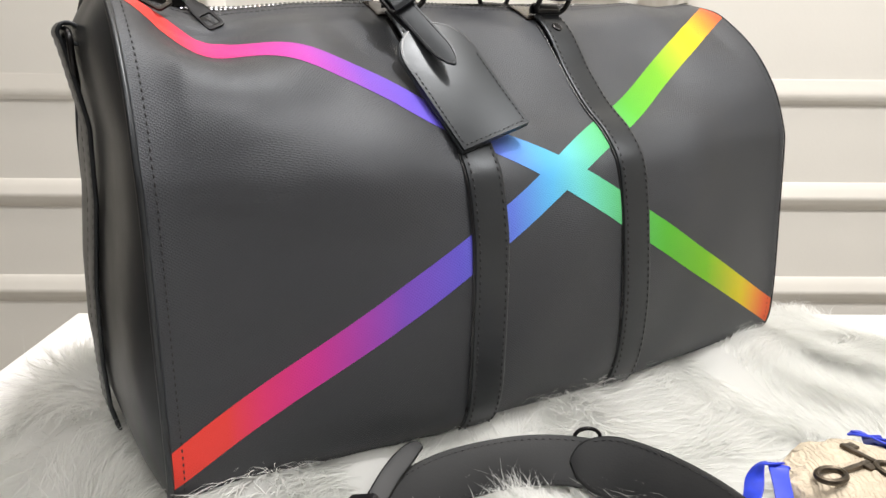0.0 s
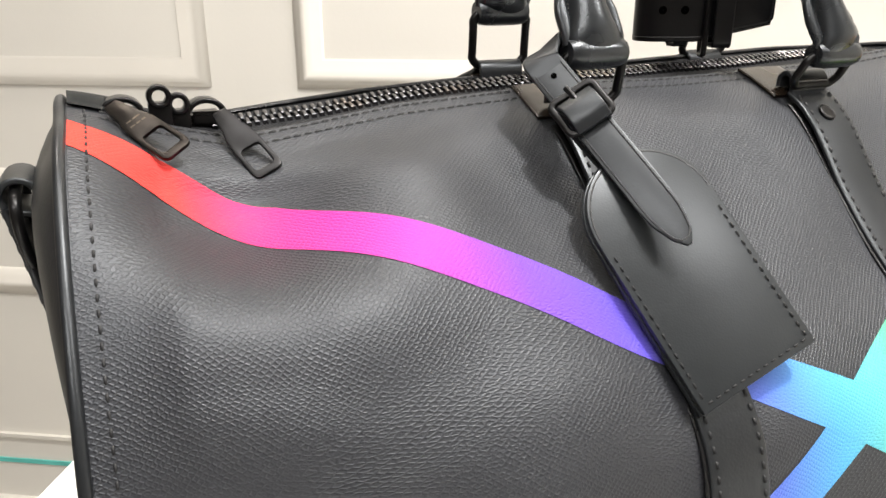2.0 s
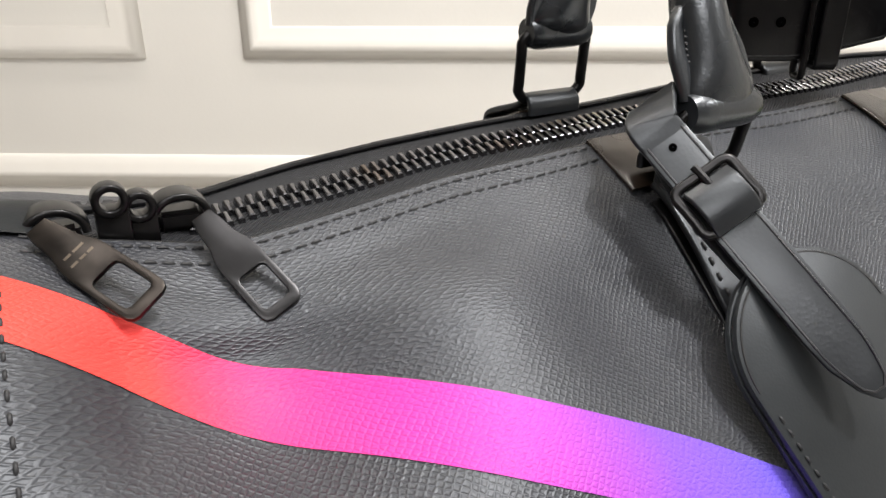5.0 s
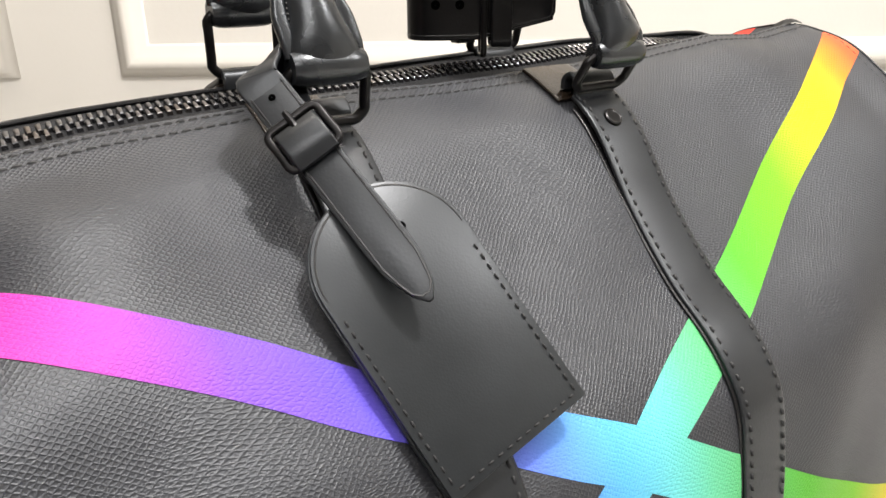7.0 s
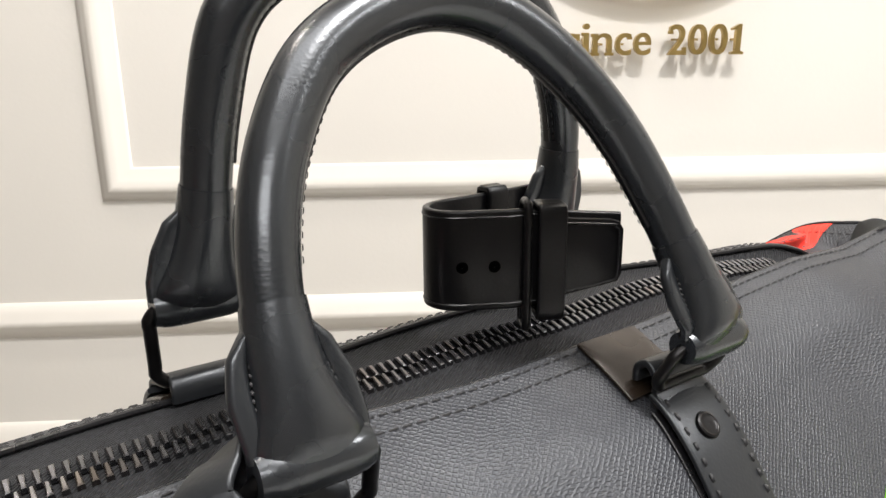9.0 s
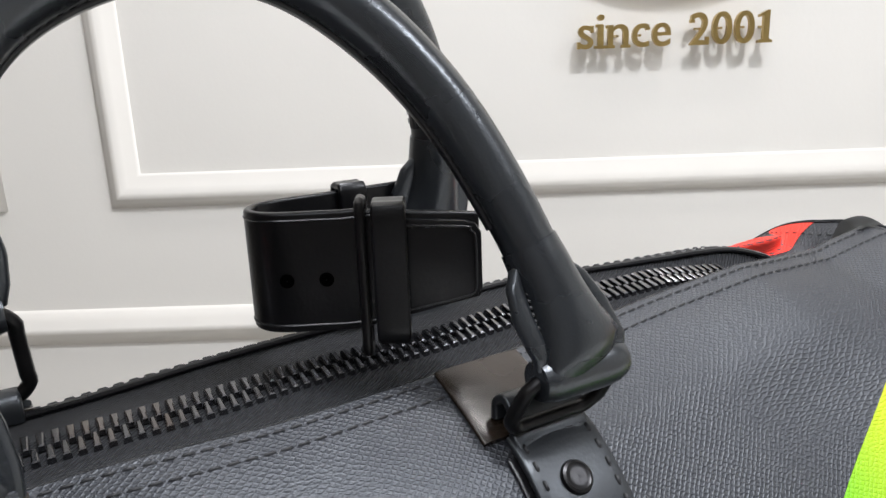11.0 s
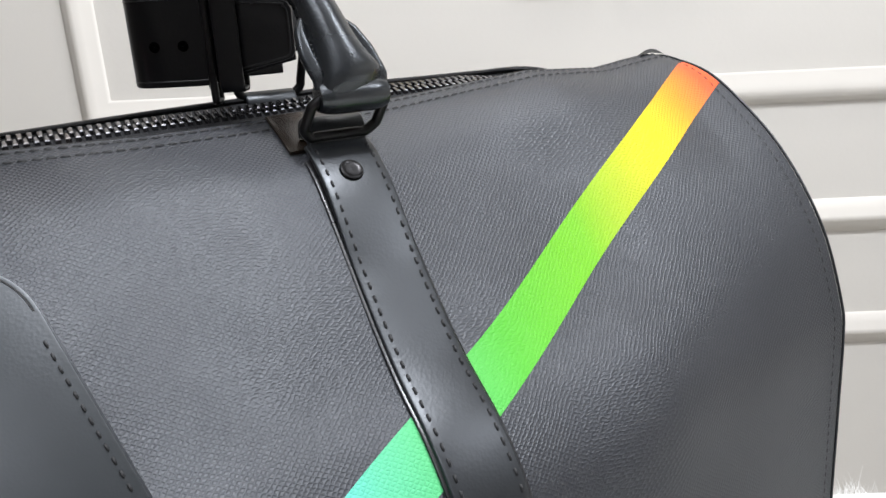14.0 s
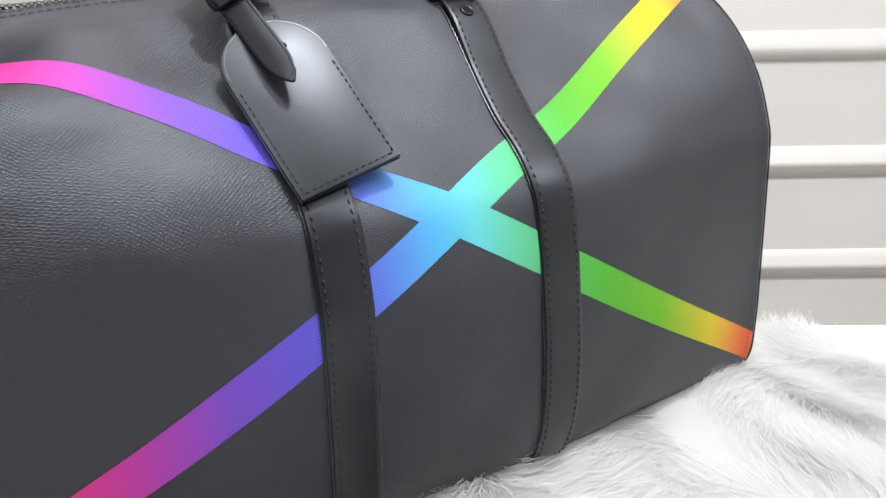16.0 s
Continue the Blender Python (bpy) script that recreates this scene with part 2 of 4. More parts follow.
# ---- building blocks ----
def link(name, verts, faces, mat, parent=None, label="", uvs=None, smooth=True):
    me = bpy.data.meshes.new(name)
    me.from_pydata([tuple(map(float, v)) for v in verts], [], faces)
    me.update()
    if uvs is not None:
        lay = me.uv_layers.new(name="uv")
        idx = np.empty(len(me.loops), dtype=np.int32)
        me.loops.foreach_get("vertex_index", idx)
        lay.data.foreach_set("uv", np.asarray(uvs, dtype=np.float32)[idx].ravel())
    if smooth:
        me.polygons.foreach_set("use_smooth", [True] * len(me.polygons))
    me.materials.append(mat)
    ob = new(name, me)
    if parent is not None:
        ob.parent = parent
    if label:
        tagged(ob, label)
    return ob


def part(name, bm, mat, parent, label="", smooth=True):
    bmesh.ops.recalc_face_normals(bm, faces=bm.faces)
    me = bpy.data.meshes.new(name)
    bm.to_mesh(me)
    bm.free()
    if smooth:
        me.polygons.foreach_set("use_smooth", [True] * len(me.polygons))
        me.set_sharp_from_angle(angle=radians(42))
    me.materials.append(mat)
    ob = new(name, me)
    if parent is not None:
        ob.parent = parent
    if label:
        tagged(ob, label)
    return ob


def thing(name, m, label, category, group="", kind=""):
    ob = new(name)
    ob.empty_display_size = 0.05
    ob.matrix_world = m
    return tagged(ob, label, category, group, kind)


def grid_faces(nu, nv, closed_u=False, closed_v=False):
    f = []
    for i in range(nu if closed_u else nu - 1):
        for j in range(nv if closed_v else nv - 1):
            a, b = i, (i + 1) % nu
            c, d = j, (j + 1) % nv
            f.append((a * nv + c, b * nv + c, b * nv + d, a * nv + d))
    return f


def unit(v):
    v = np.asarray(v, float)
    return v / np.maximum(np.linalg.norm(v, axis=-1, keepdims=True), 1e-12)


def spline(pts, n, closed=False):
    """Catmull-Rom through pts, n samples at even lengths."""
    p = np.asarray(pts, float)
    q = np.vstack([p[-1], p, p[0], p[1]]) if closed else np.vstack([2 * p[0] - p[1], p, 2 * p[-1] - p[-2]])
    out = []
    for i in range(1, len(q) - 2):
        for t in np.linspace(0, 1, 24, endpoint=False):
            a, b, c, d = q[i - 1], q[i], q[i + 1], q[i + 2]
            out.append(0.5 * (2 * b + (c - a) * t + (2 * a - 5 * b + 4 * c - d) * t * t + (3 * b - a - 3 * c + d) * t ** 3))
    out.append(q[-2] if not closed else p[0])
    out = np.array(out)
    s = np.concatenate([[0], np.cumsum(np.linalg.norm(np.diff(out, axis=0), axis=1))])
    k = np.linspace(0, s[-1], n + 1)[:-1] if closed else np.linspace(0, s[-1], n)
    return np.stack([np.interp(k, s, out[:, j]) for j in range(out.shape[1])], 1)


def sweep(name, path, side, up, section, mat, parent, label="", closed=False, caps=True):
    """A section (list of side, up offsets) carried along a path with a frame at every point."""
    path, side, up = (np.asarray(v, float) for v in (path, side, up))
    sec = np.asarray(section, float)
    n, k = len(path), len(sec)
    if sec.ndim == 2:
        sec = np.repeat(sec[None], n, 0)
    else:
        k = sec.shape[1]
    v = path[:, None] + side[:, None] * sec[..., :1] + up[:, None] * sec[..., 1:]
    f = grid_faces(n, k, closed, True)
    if caps and not closed:
        f += [tuple(range(k))[::-1], tuple((n - 1) * k + i for i in range(k))]
    bm = bmesh.new()
    vs = [bm.verts.new(tuple(p)) for p in v.reshape(-1, 3)]
    for a in f:
        try:
            bm.faces.new([vs[i] for i in a])
        except ValueError:
            pass
    return part(name, bm, mat, parent, label)


def frames_along(path, hint, closed=False):
    p = np.asarray(path, float)
    t = np.gradient(p, axis=0) if not closed else np.roll(p, -1, 0) - np.roll(p, 1, 0)
    t = unit(t)
    hint = np.broadcast_to(np.asarray(hint, float), p.shape)
    side = unit(np.cross(t, hint))
    return side, unit(np.cross(side, t))


def circle(r, n=12, rx=None):
    return [((rx or r) * math.cos(2 * math.pi * i / n), r * math.sin(2 * math.pi * i / n)) for i in range(n)]


def slab(w, h, r=None, n=4):
    """Rounded rectangle w by h, centred."""
    r = min(w, h) * 0.42 if r is None else r
    out = []
    for cx, cy, a0 in ((w / 2 - r, h / 2 - r, 0), (-w / 2 + r, h / 2 - r, 90), (-w / 2 + r, -h / 2 + r, 180), (w / 2 - r, -h / 2 + r, 270)):
        for i in range(n + 1):
            a = radians(a0 + 90 * i / n)
            out.append((cx + r * math.cos(a), cy + r * math.sin(a)))
    return out


def crowned(w, h, crown):
    return [(x, y + (crown * (1 - (2 * x / w) ** 2) if y > 0 else 0)) for x, y in slab(w, h, h * 0.42, 3)[:4] + [(w / 2 * t, h / 2) for t in (0.75, 0.5, 0.25, 0, -0.25, -0.5, -0.75)] + slab(w, h, h * 0.42, 3)[4:]]


def tube(name, path, r, mat, parent, label="", hint=(0, 0, 1), closed=False, n=12):
    s, u = frames_along(path, hint, closed)
    if np.ndim(r):
        sec = np.array([circle(v, n) for v in r])
    else:
        sec = circle(r, n)
    return sweep(name, path, s, u, sec, mat, parent, label, closed)


def plate(name, outline, depth, origin, e1, e2, mat, parent, label="", bevel=0.0006, hole=None, segments=2):
    """A flat piece cut along outline (metres along e1, e2), depth thick towards e1 x e2, with softened edges."""
    o, e1, e2 = np.asarray(origin, float), unit(e1), unit(e2)
    e3 = unit(np.cross(e1, e2))
    bm = bmesh.new()

    def ring(pts, z):
        return [bm.verts.new(tuple(o + e1 * x + e2 * y + e3 * z)) for x, y in pts]

    lo, hi = ring(outline, 0), ring(outline, depth)
    n = len(outline)
    for i in range(n):
        bm.faces.new((lo[i], lo[(i + 1) % n], hi[(i + 1) % n], hi[i]))
    if hole:
        hl, hh = ring(hole, 0), ring(hole, depth)
        for i in range(n):
            j = (i + 1) % n
            bm.faces.new((hl[j], hl[i], hh[i], hh[j]))
            bm.faces.new((hi[i], hi[j], hh[j], hh[i]))
            bm.faces.new((lo[j], lo[i], hl[i], hl[j]))
    else:
        bm.faces.new(hi)
        bm.faces.new(lo[::-1])
    if bevel:
        bm.normal_update()
        bmesh.ops.recalc_face_normals(bm, faces=bm.faces)
        sharp = [e for e in bm.edges if len(e.link_faces) == 2 and e.calc_face_angle(0) > radians(50)]
        bmesh.ops.bevel(bm, geom=sharp, offset=bevel, segments=segments, profile=0.6, affect="EDGES", clamp_overlap=True)
    return part(name, bm, mat, parent, label)


def stitches(name, rows, mat, parent, half=0.00045, label=""):
    """Threads: (start, end, normal) each a short raised prism."""
    v, f = [], []
    for a, b, n in rows:
        a, b, n = np.asarray(a, float), np.asarray(b, float), unit(n)
        t = unit(b - a)
        s = np.cross(t, n)
        k = len(v)
        m1, m2 = a + (b - a) * 0.2, a + (b - a) * 0.8
        v += [a - n * half, m1 + s * half, m1 + n * half * 1.5, m1 - s * half, m2 + s * half, m2 + n * half * 1.5, m2 - s * half, b - n * half]
        f += [(k, k + 2, k + 1), (k, k + 3, k + 2), (k + 1, k + 2, k + 5, k + 4), (k + 2, k + 3, k + 6, k + 5), (k + 7, k + 4, k + 5), (k + 7, k + 5, k + 6)]
    return tagged(link(name, v, f, mat, parent, label), kind="stuff")


def box(name, size, m, mat, parent, label="", bevel=0.001, segments=2):
    bm = bmesh.new()
    bmesh.ops.create_cube(bm, size=1)
    bmesh.ops.transform(bm, matrix=Matrix.Diagonal((*size, 1)), verts=bm.verts)
    if bevel:
        bmesh.ops.bevel(bm, geom=list(bm.edges), offset=bevel, segments=segments, profile=0.6, affect="EDGES", clamp_overlap=True)
    bmesh.ops.transform(bm, matrix=m, verts=bm.verts)
    return part(name, bm, mat, parent, label)


def dome(name, r, h, m, mat, parent, label=""):
    """A flat-topped button with a rolled rim."""
    prof = [(r * 0.96, 0), (r, h * 0.35), (r * 0.93, h * 0.85), (r * 0.78, h), (r * 0.70, h * 0.9), (r * 0.45, h * 0.86), (0.0002, h * 0.9)]
    n = 28
    v = [m @ Vector((a * math.cos(2 * math.pi * i / n), a * math.sin(2 * math.pi * i / n), b)) for a, b in prof for i in range(n)]
    bm = bmesh.new()
    vs = [bm.verts.new(p) for p in v]
    for f in grid_faces(len(prof), n, False, True):
        bm.faces.new([vs[i] for i in f])
    return part(name, bm, mat, parent, label)


# ---- room ----
WALL_Y = 0.902


def plain_box(name, lo, hi, mat, label, category):
    bm = bmesh.new()
    bmesh.ops.create_cube(bm, size=1)
    s = Vector(hi) - Vector(lo)
    bmesh.ops.transform(bm, matrix=Matrix.Translation((Vector(lo) + Vector(hi)) / 2) @ Matrix.Diagonal((*s, 1)), verts=bm.verts)
    ob = part(name, bm, mat, None, smooth=False)
    return tagged(ob, label, category, kind="structure")


plain_box("wall_north", (-2.6, WALL_Y, -0.8), (3.0, WALL_Y + 0.12, 1.9), M_WALL, "cream white painted panelled wall behind the table", "wall")
# South and west walls are unseen; added dark to hold reflections down.
plain_box("wall_south", (-2.6, -3.12, -0.8), (3.0, -3.0, 1.9), M_DARK_SURROUND, "unseen brown grey wall, added dark to dim reflections", "wall")
plain_box("wall_west", (-2.72, -3.12, -0.8), (-2.6, WALL_Y + 0.12, 1.9), M_DARK_SURROUND, "unseen brown grey wall, added dark to dim reflections", "wall")
plain_box("wall_east", (3.0, -3.12, -0.8), (3.12, WALL_Y + 0.12, 1.9), M_WALL, "plain cream white painted wall", "wall")
plain_box("floor", (-2.72, -3.12, -0.86), (3.12, WALL_Y + 0.12, -0.8), M_FLOOR, "pale grey beige tiled floor", "floor")
plain_box("ceiling", (-2.72, -3.12, 1.9), (3.12, WALL_Y + 0.12, 1.96), M_CEIL, "white painted ceiling", "ceiling")


def panel_frame(name, x0, x1, z0, z1):
    """A raised mitred frame moulding on the wall."""
    prof = [(0.0, 0.0), (0.004, 0.006), (0.018, 0.009), (0.026, 0.0145), (0.031, 0.0155), (0.036, 0.0135), (0.040, 0.009), (0.046, 0.006), (0.049, 0.0)]
    v = []
    for a, d in prof:
        for x, z in ((x0 - a, z0 - a), (x1 + a, z0 - a), (x1 + a, z1 + a), (x0 - a, z1 + a)):
            v.append((x, WALL_Y - d + 0.0005, z))
    ob = link(name, v, grid_faces(len(prof), 4, False, True), M_MOULD, smooth=True)
    return tagged(ob, "cream white raised frame moulding on the wall", "moulding", "wall mouldings", "structure")


def rail(name, z):
    prof = [(0.030, 0.0), (0.026, 0.006), (0.014, 0.009), (0.004, 0.0145), (-0.001, 0.0155), (-0.006, 0.0135), (-0.013, 0.009), (-0.022, 0.006), (-0.026, 0.0)]
    v = [(x, WALL_Y - d + 0.0005, z + a) for a, d in prof for x in (-2.6, 3.0)]
    ob = link(name, v, grid_faces(len(prof), 2), M_MOULD, smooth=True)
    return tagged(ob, "cream white horizontal rail moulding on the wall", "moulding", "wall mouldings", "structure")


panel_frame("trim_1", -0.414, 1.9, 0.236, 1.6)
panel_frame("trim_2", -2.3, -0.662, 0.236, 1.6)
rail("trim_3", 0.006)
rail("trim_4", -0.190)
plain_box("trim_5", (-2.6, WALL_Y - 0.008, -0.545), (3.0, WALL_Y, -0.537), M_MOULD, "thin cream wall bead near the floor", "moulding")
plain_box("trim_6", (-2.6, WALL_Y - 0.003, -0.612), (-0.9, WALL_Y, -0.602), M_TEAL, "thin teal line along the wall base", "trim")
plain_box("baseboard", (-2.6, WALL_Y - 0.014, -0.8), (3.0, WALL_Y, -0.70), M_MOULD, "cream white painted baseboard", "baseboard")


# ---- wall sign ----
def glyph(ch, x0, x1, z0, z1, parent, y=0.878, depth=0.008):
    cu = bpy.data.curves.new("letter", "FONT")
    cu.body, cu.extrude, cu.offset, cu.bevel_depth, cu.size = ch, 0.09, 0.006, 0.0, 1.0
    tmp = bpy.data.objects.new("letter", cu)
    scene.collection.objects.link(tmp)
    me = bpy.data.meshes.new_from_object(tmp.evaluated_get(bpy.context.evaluated_depsgraph_get()))
    bpy.data.objects.remove(tmp)
    v = np.empty(len(me.vertices) * 3)
    me.vertices.foreach_get("co", v)
    v = v.reshape(-1, 3)
    lo, hi = v.min(0), v.max(0)
    k = (v - lo) / (hi - lo)
    out = np.stack([x0 + k[:, 0] * (x1 - x0), y + (1 - k[:, 2]) * depth, z0 + k[:, 1] * (z1 - z0)], 1)
    me.vertices.foreach_set("co", out.ravel())
    me.materials.clear()
    me.materials.append(M_GOLD)
    me.update()
    ob = new("letter", me)
    ob.parent = parent
    box("stud", (0.003, WALL_Y - y - depth + 0.004, 0.003), pose((x0 + x1) / 2, (WALL_Y + y + depth) / 2, (z0 + z1) / 2), M_GOLD, ob, bevel=0)
    return ob


SERIF = {"i": ((0.5, 0.0, 0.016), (0.32, 0.69, 0.009)), "n": ((0.12, 0.0, 0.012), (0.88, 0.0, 0.012), (0.08, 0.97, 0.009)), "s": ((0.06, 0.10, 0.004), (0.92, 0.88, 0.004)), "c": ((0.90, 0.82, 0.006),), "2": ((0.10, 0.76, 0.006), (0.92, 0.10, 0.004))}
sign = thing("wall_sign", Matrix(), "raised gold lettering reading since 2001 on the wall", "sign")
Z_LOW = 0.383
for ch, x0, x1, h in (("s", 0.197, 0.217, 0.030), ("i", 0.222, 0.231, 0.043), ("n", 0.236, 0.263, 0.030), ("c", 0.268, 0.290, 0.030), ("e", 0.294, 0.318, 0.030),
                      ("2", 0.343, 0.368, 0.041), ("0", 0.372, 0.397, 0.041), ("0", 0.401, 0.426, 0.041)):
    letter = glyph(ch, x0, x1, Z_LOW, Z_LOW + h, sign)
    for fx, fz, wide in SERIF.get(ch, ()):
        box("serif", (wide, 0.0078, 0.004 if wide > 0.005 else 0.009), pose(x0 + fx * (x1 - x0), 0.882, Z_LOW + 0.002 + fz * (h - 0.004)), M_GOLD, letter, bevel=0.0004)
one = [(-0.009, 0), (0.009, 0), (0.009, 0.003), (0.0042, 0.005), (0.0042, 0.041), (0.0012, 0.041), (-0.009, 0.0355), (-0.009, 0.0325), (-0.0032, 0.0345), (-0.0032, 0.005), (-0.009, 0.003)]
plate("letter", one, 0.008, (0.441, 0.886, Z_LOW), (1, 0, 0), (0, 0, 1), M_GOLD, sign, bevel=0)
box("stud", (0.003, 0.018, 0.003), pose(0.441, 0.894, Z_LOW + 0.02), M_GOLD, sign, bevel=0)

emblem = thing("wall_emblem", Matrix(), "large plain gold ring emblem raised from the wall", "emblem")
ring_prof = [(0.243, 0.006), (0.243, 0.0), (0.245, -0.002), (0.263, -0.002), (0.265, 0.0), (0.265, 0.006)]
v = [(0.322 + r * math.cos(2 * math.pi * i / 96), 0.875 + d, 0.726 + r * math.sin(2 * math.pi * i / 96)) for r, d in ring_prof for i in range(96)]
link("ring", v, grid_faces(6, 96, True, True), M_GOLD, emblem, smooth=False)
for a in (30, 150, 270):
    box("stud", (0.004, 0.022, 0.004), pose(0.322 + 0.254 * math.cos(radians(a)), 0.890, 0.726 + 0.254 * math.sin(radians(a))), M_GOLD, emblem, bevel=0)

# ---- table ----
table = thing("display_table", Matrix(), "white marble-topped display table with a straight edge", "table")
bm = bmesh.new()
bmesh.ops.create_cube(bm, size=1)
bmesh.ops.transform(bm, matrix=Matrix.Translation((0.26, -0.28, -0.014)) @ Matrix.Diagonal((1.37, 1.03, 0.028, 1)), verts=bm.verts)
bmesh.ops.bevel(bm, geom=list(bm.edges), offset=0.004, segments=3, affect="EDGES")
part("tabletop", bm, M_MARBLE, table)
for x in (-0.36, 0.88):
    for y in (-0.73, 0.17):
        box("leg", (0.06, 0.06, 0.772), pose(x, y, -0.414), M_MOULD, table, bevel=0.004)

# ---- duffel bag: its shape ----
BAG = pose(0.0042, -0.0015, 0.0022, 0, 0, 31.1)
YC = 0.039
HALF = 0.25
MID = [(0.037, 0.3115), (0.0275, 0.3078), (0.014, 0.3015), (0.001, 0.293), (-0.025, 0.267), (-0.050, 0.2425), (-0.068, 0.2285), (-0.0795, 0.2165), (-0.0865, 0.205), (-0.0915, 0.187),
       (-0.0955, 0.165), (-0.098, 0.13), (-0.097, 0.095), (-0.093, 0.065), (-0.083, 0.046), (-0.062, 0.037), (-0.03, 0.035), (YC, 0.035)]
END = [(0.0385, 0.3180), (0.029, 0.3165), (0.003, 0.309), (-0.030, 0.285), (-0.055, 0.2535), (-0.0685, 0.2215), (-0.0715, 0.205), (-0.0732, 0.168), (-0.0745, 0.125),
       (-0.0765, 0.080), (-0.0755, 0.056), (-0.066, 0.041), (-0.045, 0.036), (-0.01, 0.035), (YC, 0.035)]
V_TOP, V_LOW = 0.1665, -0.281


def fabric(pts, at):
    """Profile by its length along the cloth, 0 at the pattern's crossing height."""
    p = spline(pts, 400)
    s = np.concatenate([[0], np.cumsum(np.linalg.norm(np.diff(p, axis=0), axis=1))])
    s0 = np.interp(-at, -p[:, 1], s)
    v = np.where(s < s0, (s0 - s) / s0 * V_TOP, (s - s0) / (s[-1] - s0) * V_LOW)
    return v[::-1], p[::-1]


MV, MP = fabric(MID, 0.205)
EV, EP = fabric(END, 0.205)


def bump(x, c, w):
    return np.exp(-((x - c) / w) ** 2)


def surf(x, v, back=False, off=0.0):
    """A point of the body's cloth: x along the bag, v up the cloth."""
    x, v = np.broadcast_arrays(np.asarray(x, float), np.asarray(v, float))

    def raw(x, v):
        soft = np.interp(v, [-0.03, 0.05], [0.080, 0.190])
        a = np.where(x < 0, np.clip((-x - soft) / (0.250 - soft), 0, 1), np.clip((x - 0.060) / 0.190, 0, 1))
        w = a * a * (3 - 2 * a)
        y = np.interp(v, MV, MP[:, 0]) * (1 - w) + np.interp(v, EV, EP[:, 0]) * w
        z = np.interp(v, MV, MP[:, 1]) * (1 - w) + np.interp(v, EV, EP[:, 1]) * w
        lip = np.clip((v - 0.117) / 0.032, 0, 1)
        if back:
            g = bump(x, 0.224, 0.030) * np.clip((0.25 - x) / 0.012, 0, 1)
            y = y + g * np.interp(v, [0.03, 0.07, 0.095, 0.112, 0.125, 0.1375, 0.156], [0, 0.010, 0.022, 0.028, 0.022, 0.009, 0.004])
            z = z + g * np.interp(v, [0.03, 0.07, 0.095, 0.112, 0.125, 0.1375, 0.156], [0, 0.008, 0.014, 0.014, 0.005, -0.010, -0.017]) + lip * np.interp(x, BACK_X, BACK_Z)
            k = np.clip((v - 0.02) / 0.135, 0, 1)
            y = y - k * k * (3 - 2 * k) * np.interp(x, SLUMP_X, SLUMP_Y)
        else:
            d, low = 0 * x, 0 * x
            for hx, *amount in HUMPS:
                for hv, h in zip((0.03, 0.07, 0.11), amount):
                    d = d + h * bump(x, hx, 0.034) * bump(v, hv, 0.034)
            d = d * (1 - np.clip((v - 0.125) / 0.028, 0, 1)) * np.clip((0.25 - np.abs(x)) / 0.025, 0, 1)
            for hx, h in ((0.12, 0.002), (0.18, 0.0045), (0.225, 0.002)):
                low = low + h * bump(x, hx, 0.045) * bump(v, -0.1, 0.06)
            y = y - low
            y = y - d * 0.72
            z = z + d * 0.68 + lip * np.interp(x, LIP_X, LIP_Z)
        y = y + 0.0012 * np.sin(x * 37 + v * 21) * (1 - w) + 0.0007 * np.sin(x * 71 - v * 55 + 1.3) * (1 - w)
        if back:
            y = 2 * YC - y
        lean = 0.0045 * np.clip((v - 0.02) / 0.12, 0, 1) * np.clip((-x - 0.15) / 0.10, 0, 1)
        return np.stack([x + lean, y, z], -1)

    p = raw(x, v)
    if np.any(off):
        e = 0.0008
        v1, v0 = np.minimum(v + e, V_TOP), np.maximum(v - e, V_LOW)
        n = np.cross(raw(x + e, v) - raw(x - e, v), raw(x, v1) - raw(x, v0))
        n = unit(n) * (-1 if back else 1)
        p = p + n * (off if np.ndim(off) == 0 else np.asarray(off)[..., None])
    return p


# soft swellings of the front: place along the bag, then height at three levels of the cloth
HUMPS = [(-0.22, 0.0005, 0.0100, -0.0100), (-0.185, 0.001, 0.0170, -0.0120), (-0.15, 0.0052, 0.0068, 0.0110), (-0.115, 0.0050, 0.0090, -0.0044), (-0.08, 0.0005, 0.0015, 0),
         (0.095, -0.001, -0.0025, -0.001), (0.14, 0.0026, -0.0041, -0.0026), (0.185, 0, -0.0012, -0.0007), (0.225, 0, 0.0011, -0.0042)]
LIP_X, LIP_Z = [-0.25, -0.225, -0.19, -0.16, -0.13, -0.10, -0.07, -0.04, 0.0, 0.05, 0.1, 0.165, 0.205, 0.24, 0.25], [-0.004, -0.009, -0.0115, -0.0078, -0.0042, -0.0025, -0.0013, -0.0005, -0.0008, 0.0, 0.0016, 0.0040, 0.0, 0.0030, 0.0015]
BACK_X, BACK_Z = [-0.25, -0.225, -0.19, -0.16, -0.13, -0.10, -0.07, -0.04, 0.0, 0.05, 0.11, 0.158, 0.2, 0.25], [-0.004, -0.008, -0.0085, -0.0070, -0.0043, -0.0028, -0.0013, 0.0, 0.0015, 0.0035, 0.0045, 0.0035, 0.005, 0.001]
# the rear panel stands further back along the zip than the front one
SLUMP_X, SLUMP_Y = [-0.25, -0.21, -0.16, 0.10, 0.17, 0.25], [0.010, 0.026, 0.037, 0.037, 0.017, 0.010]
ZIP_X, ZIP_Y = [-0.25, -0.22, -0.17, 0.10, 0.16, 0.25], [0.043, 0.044, 0.0545, 0.0545, 0.047, 0.043]
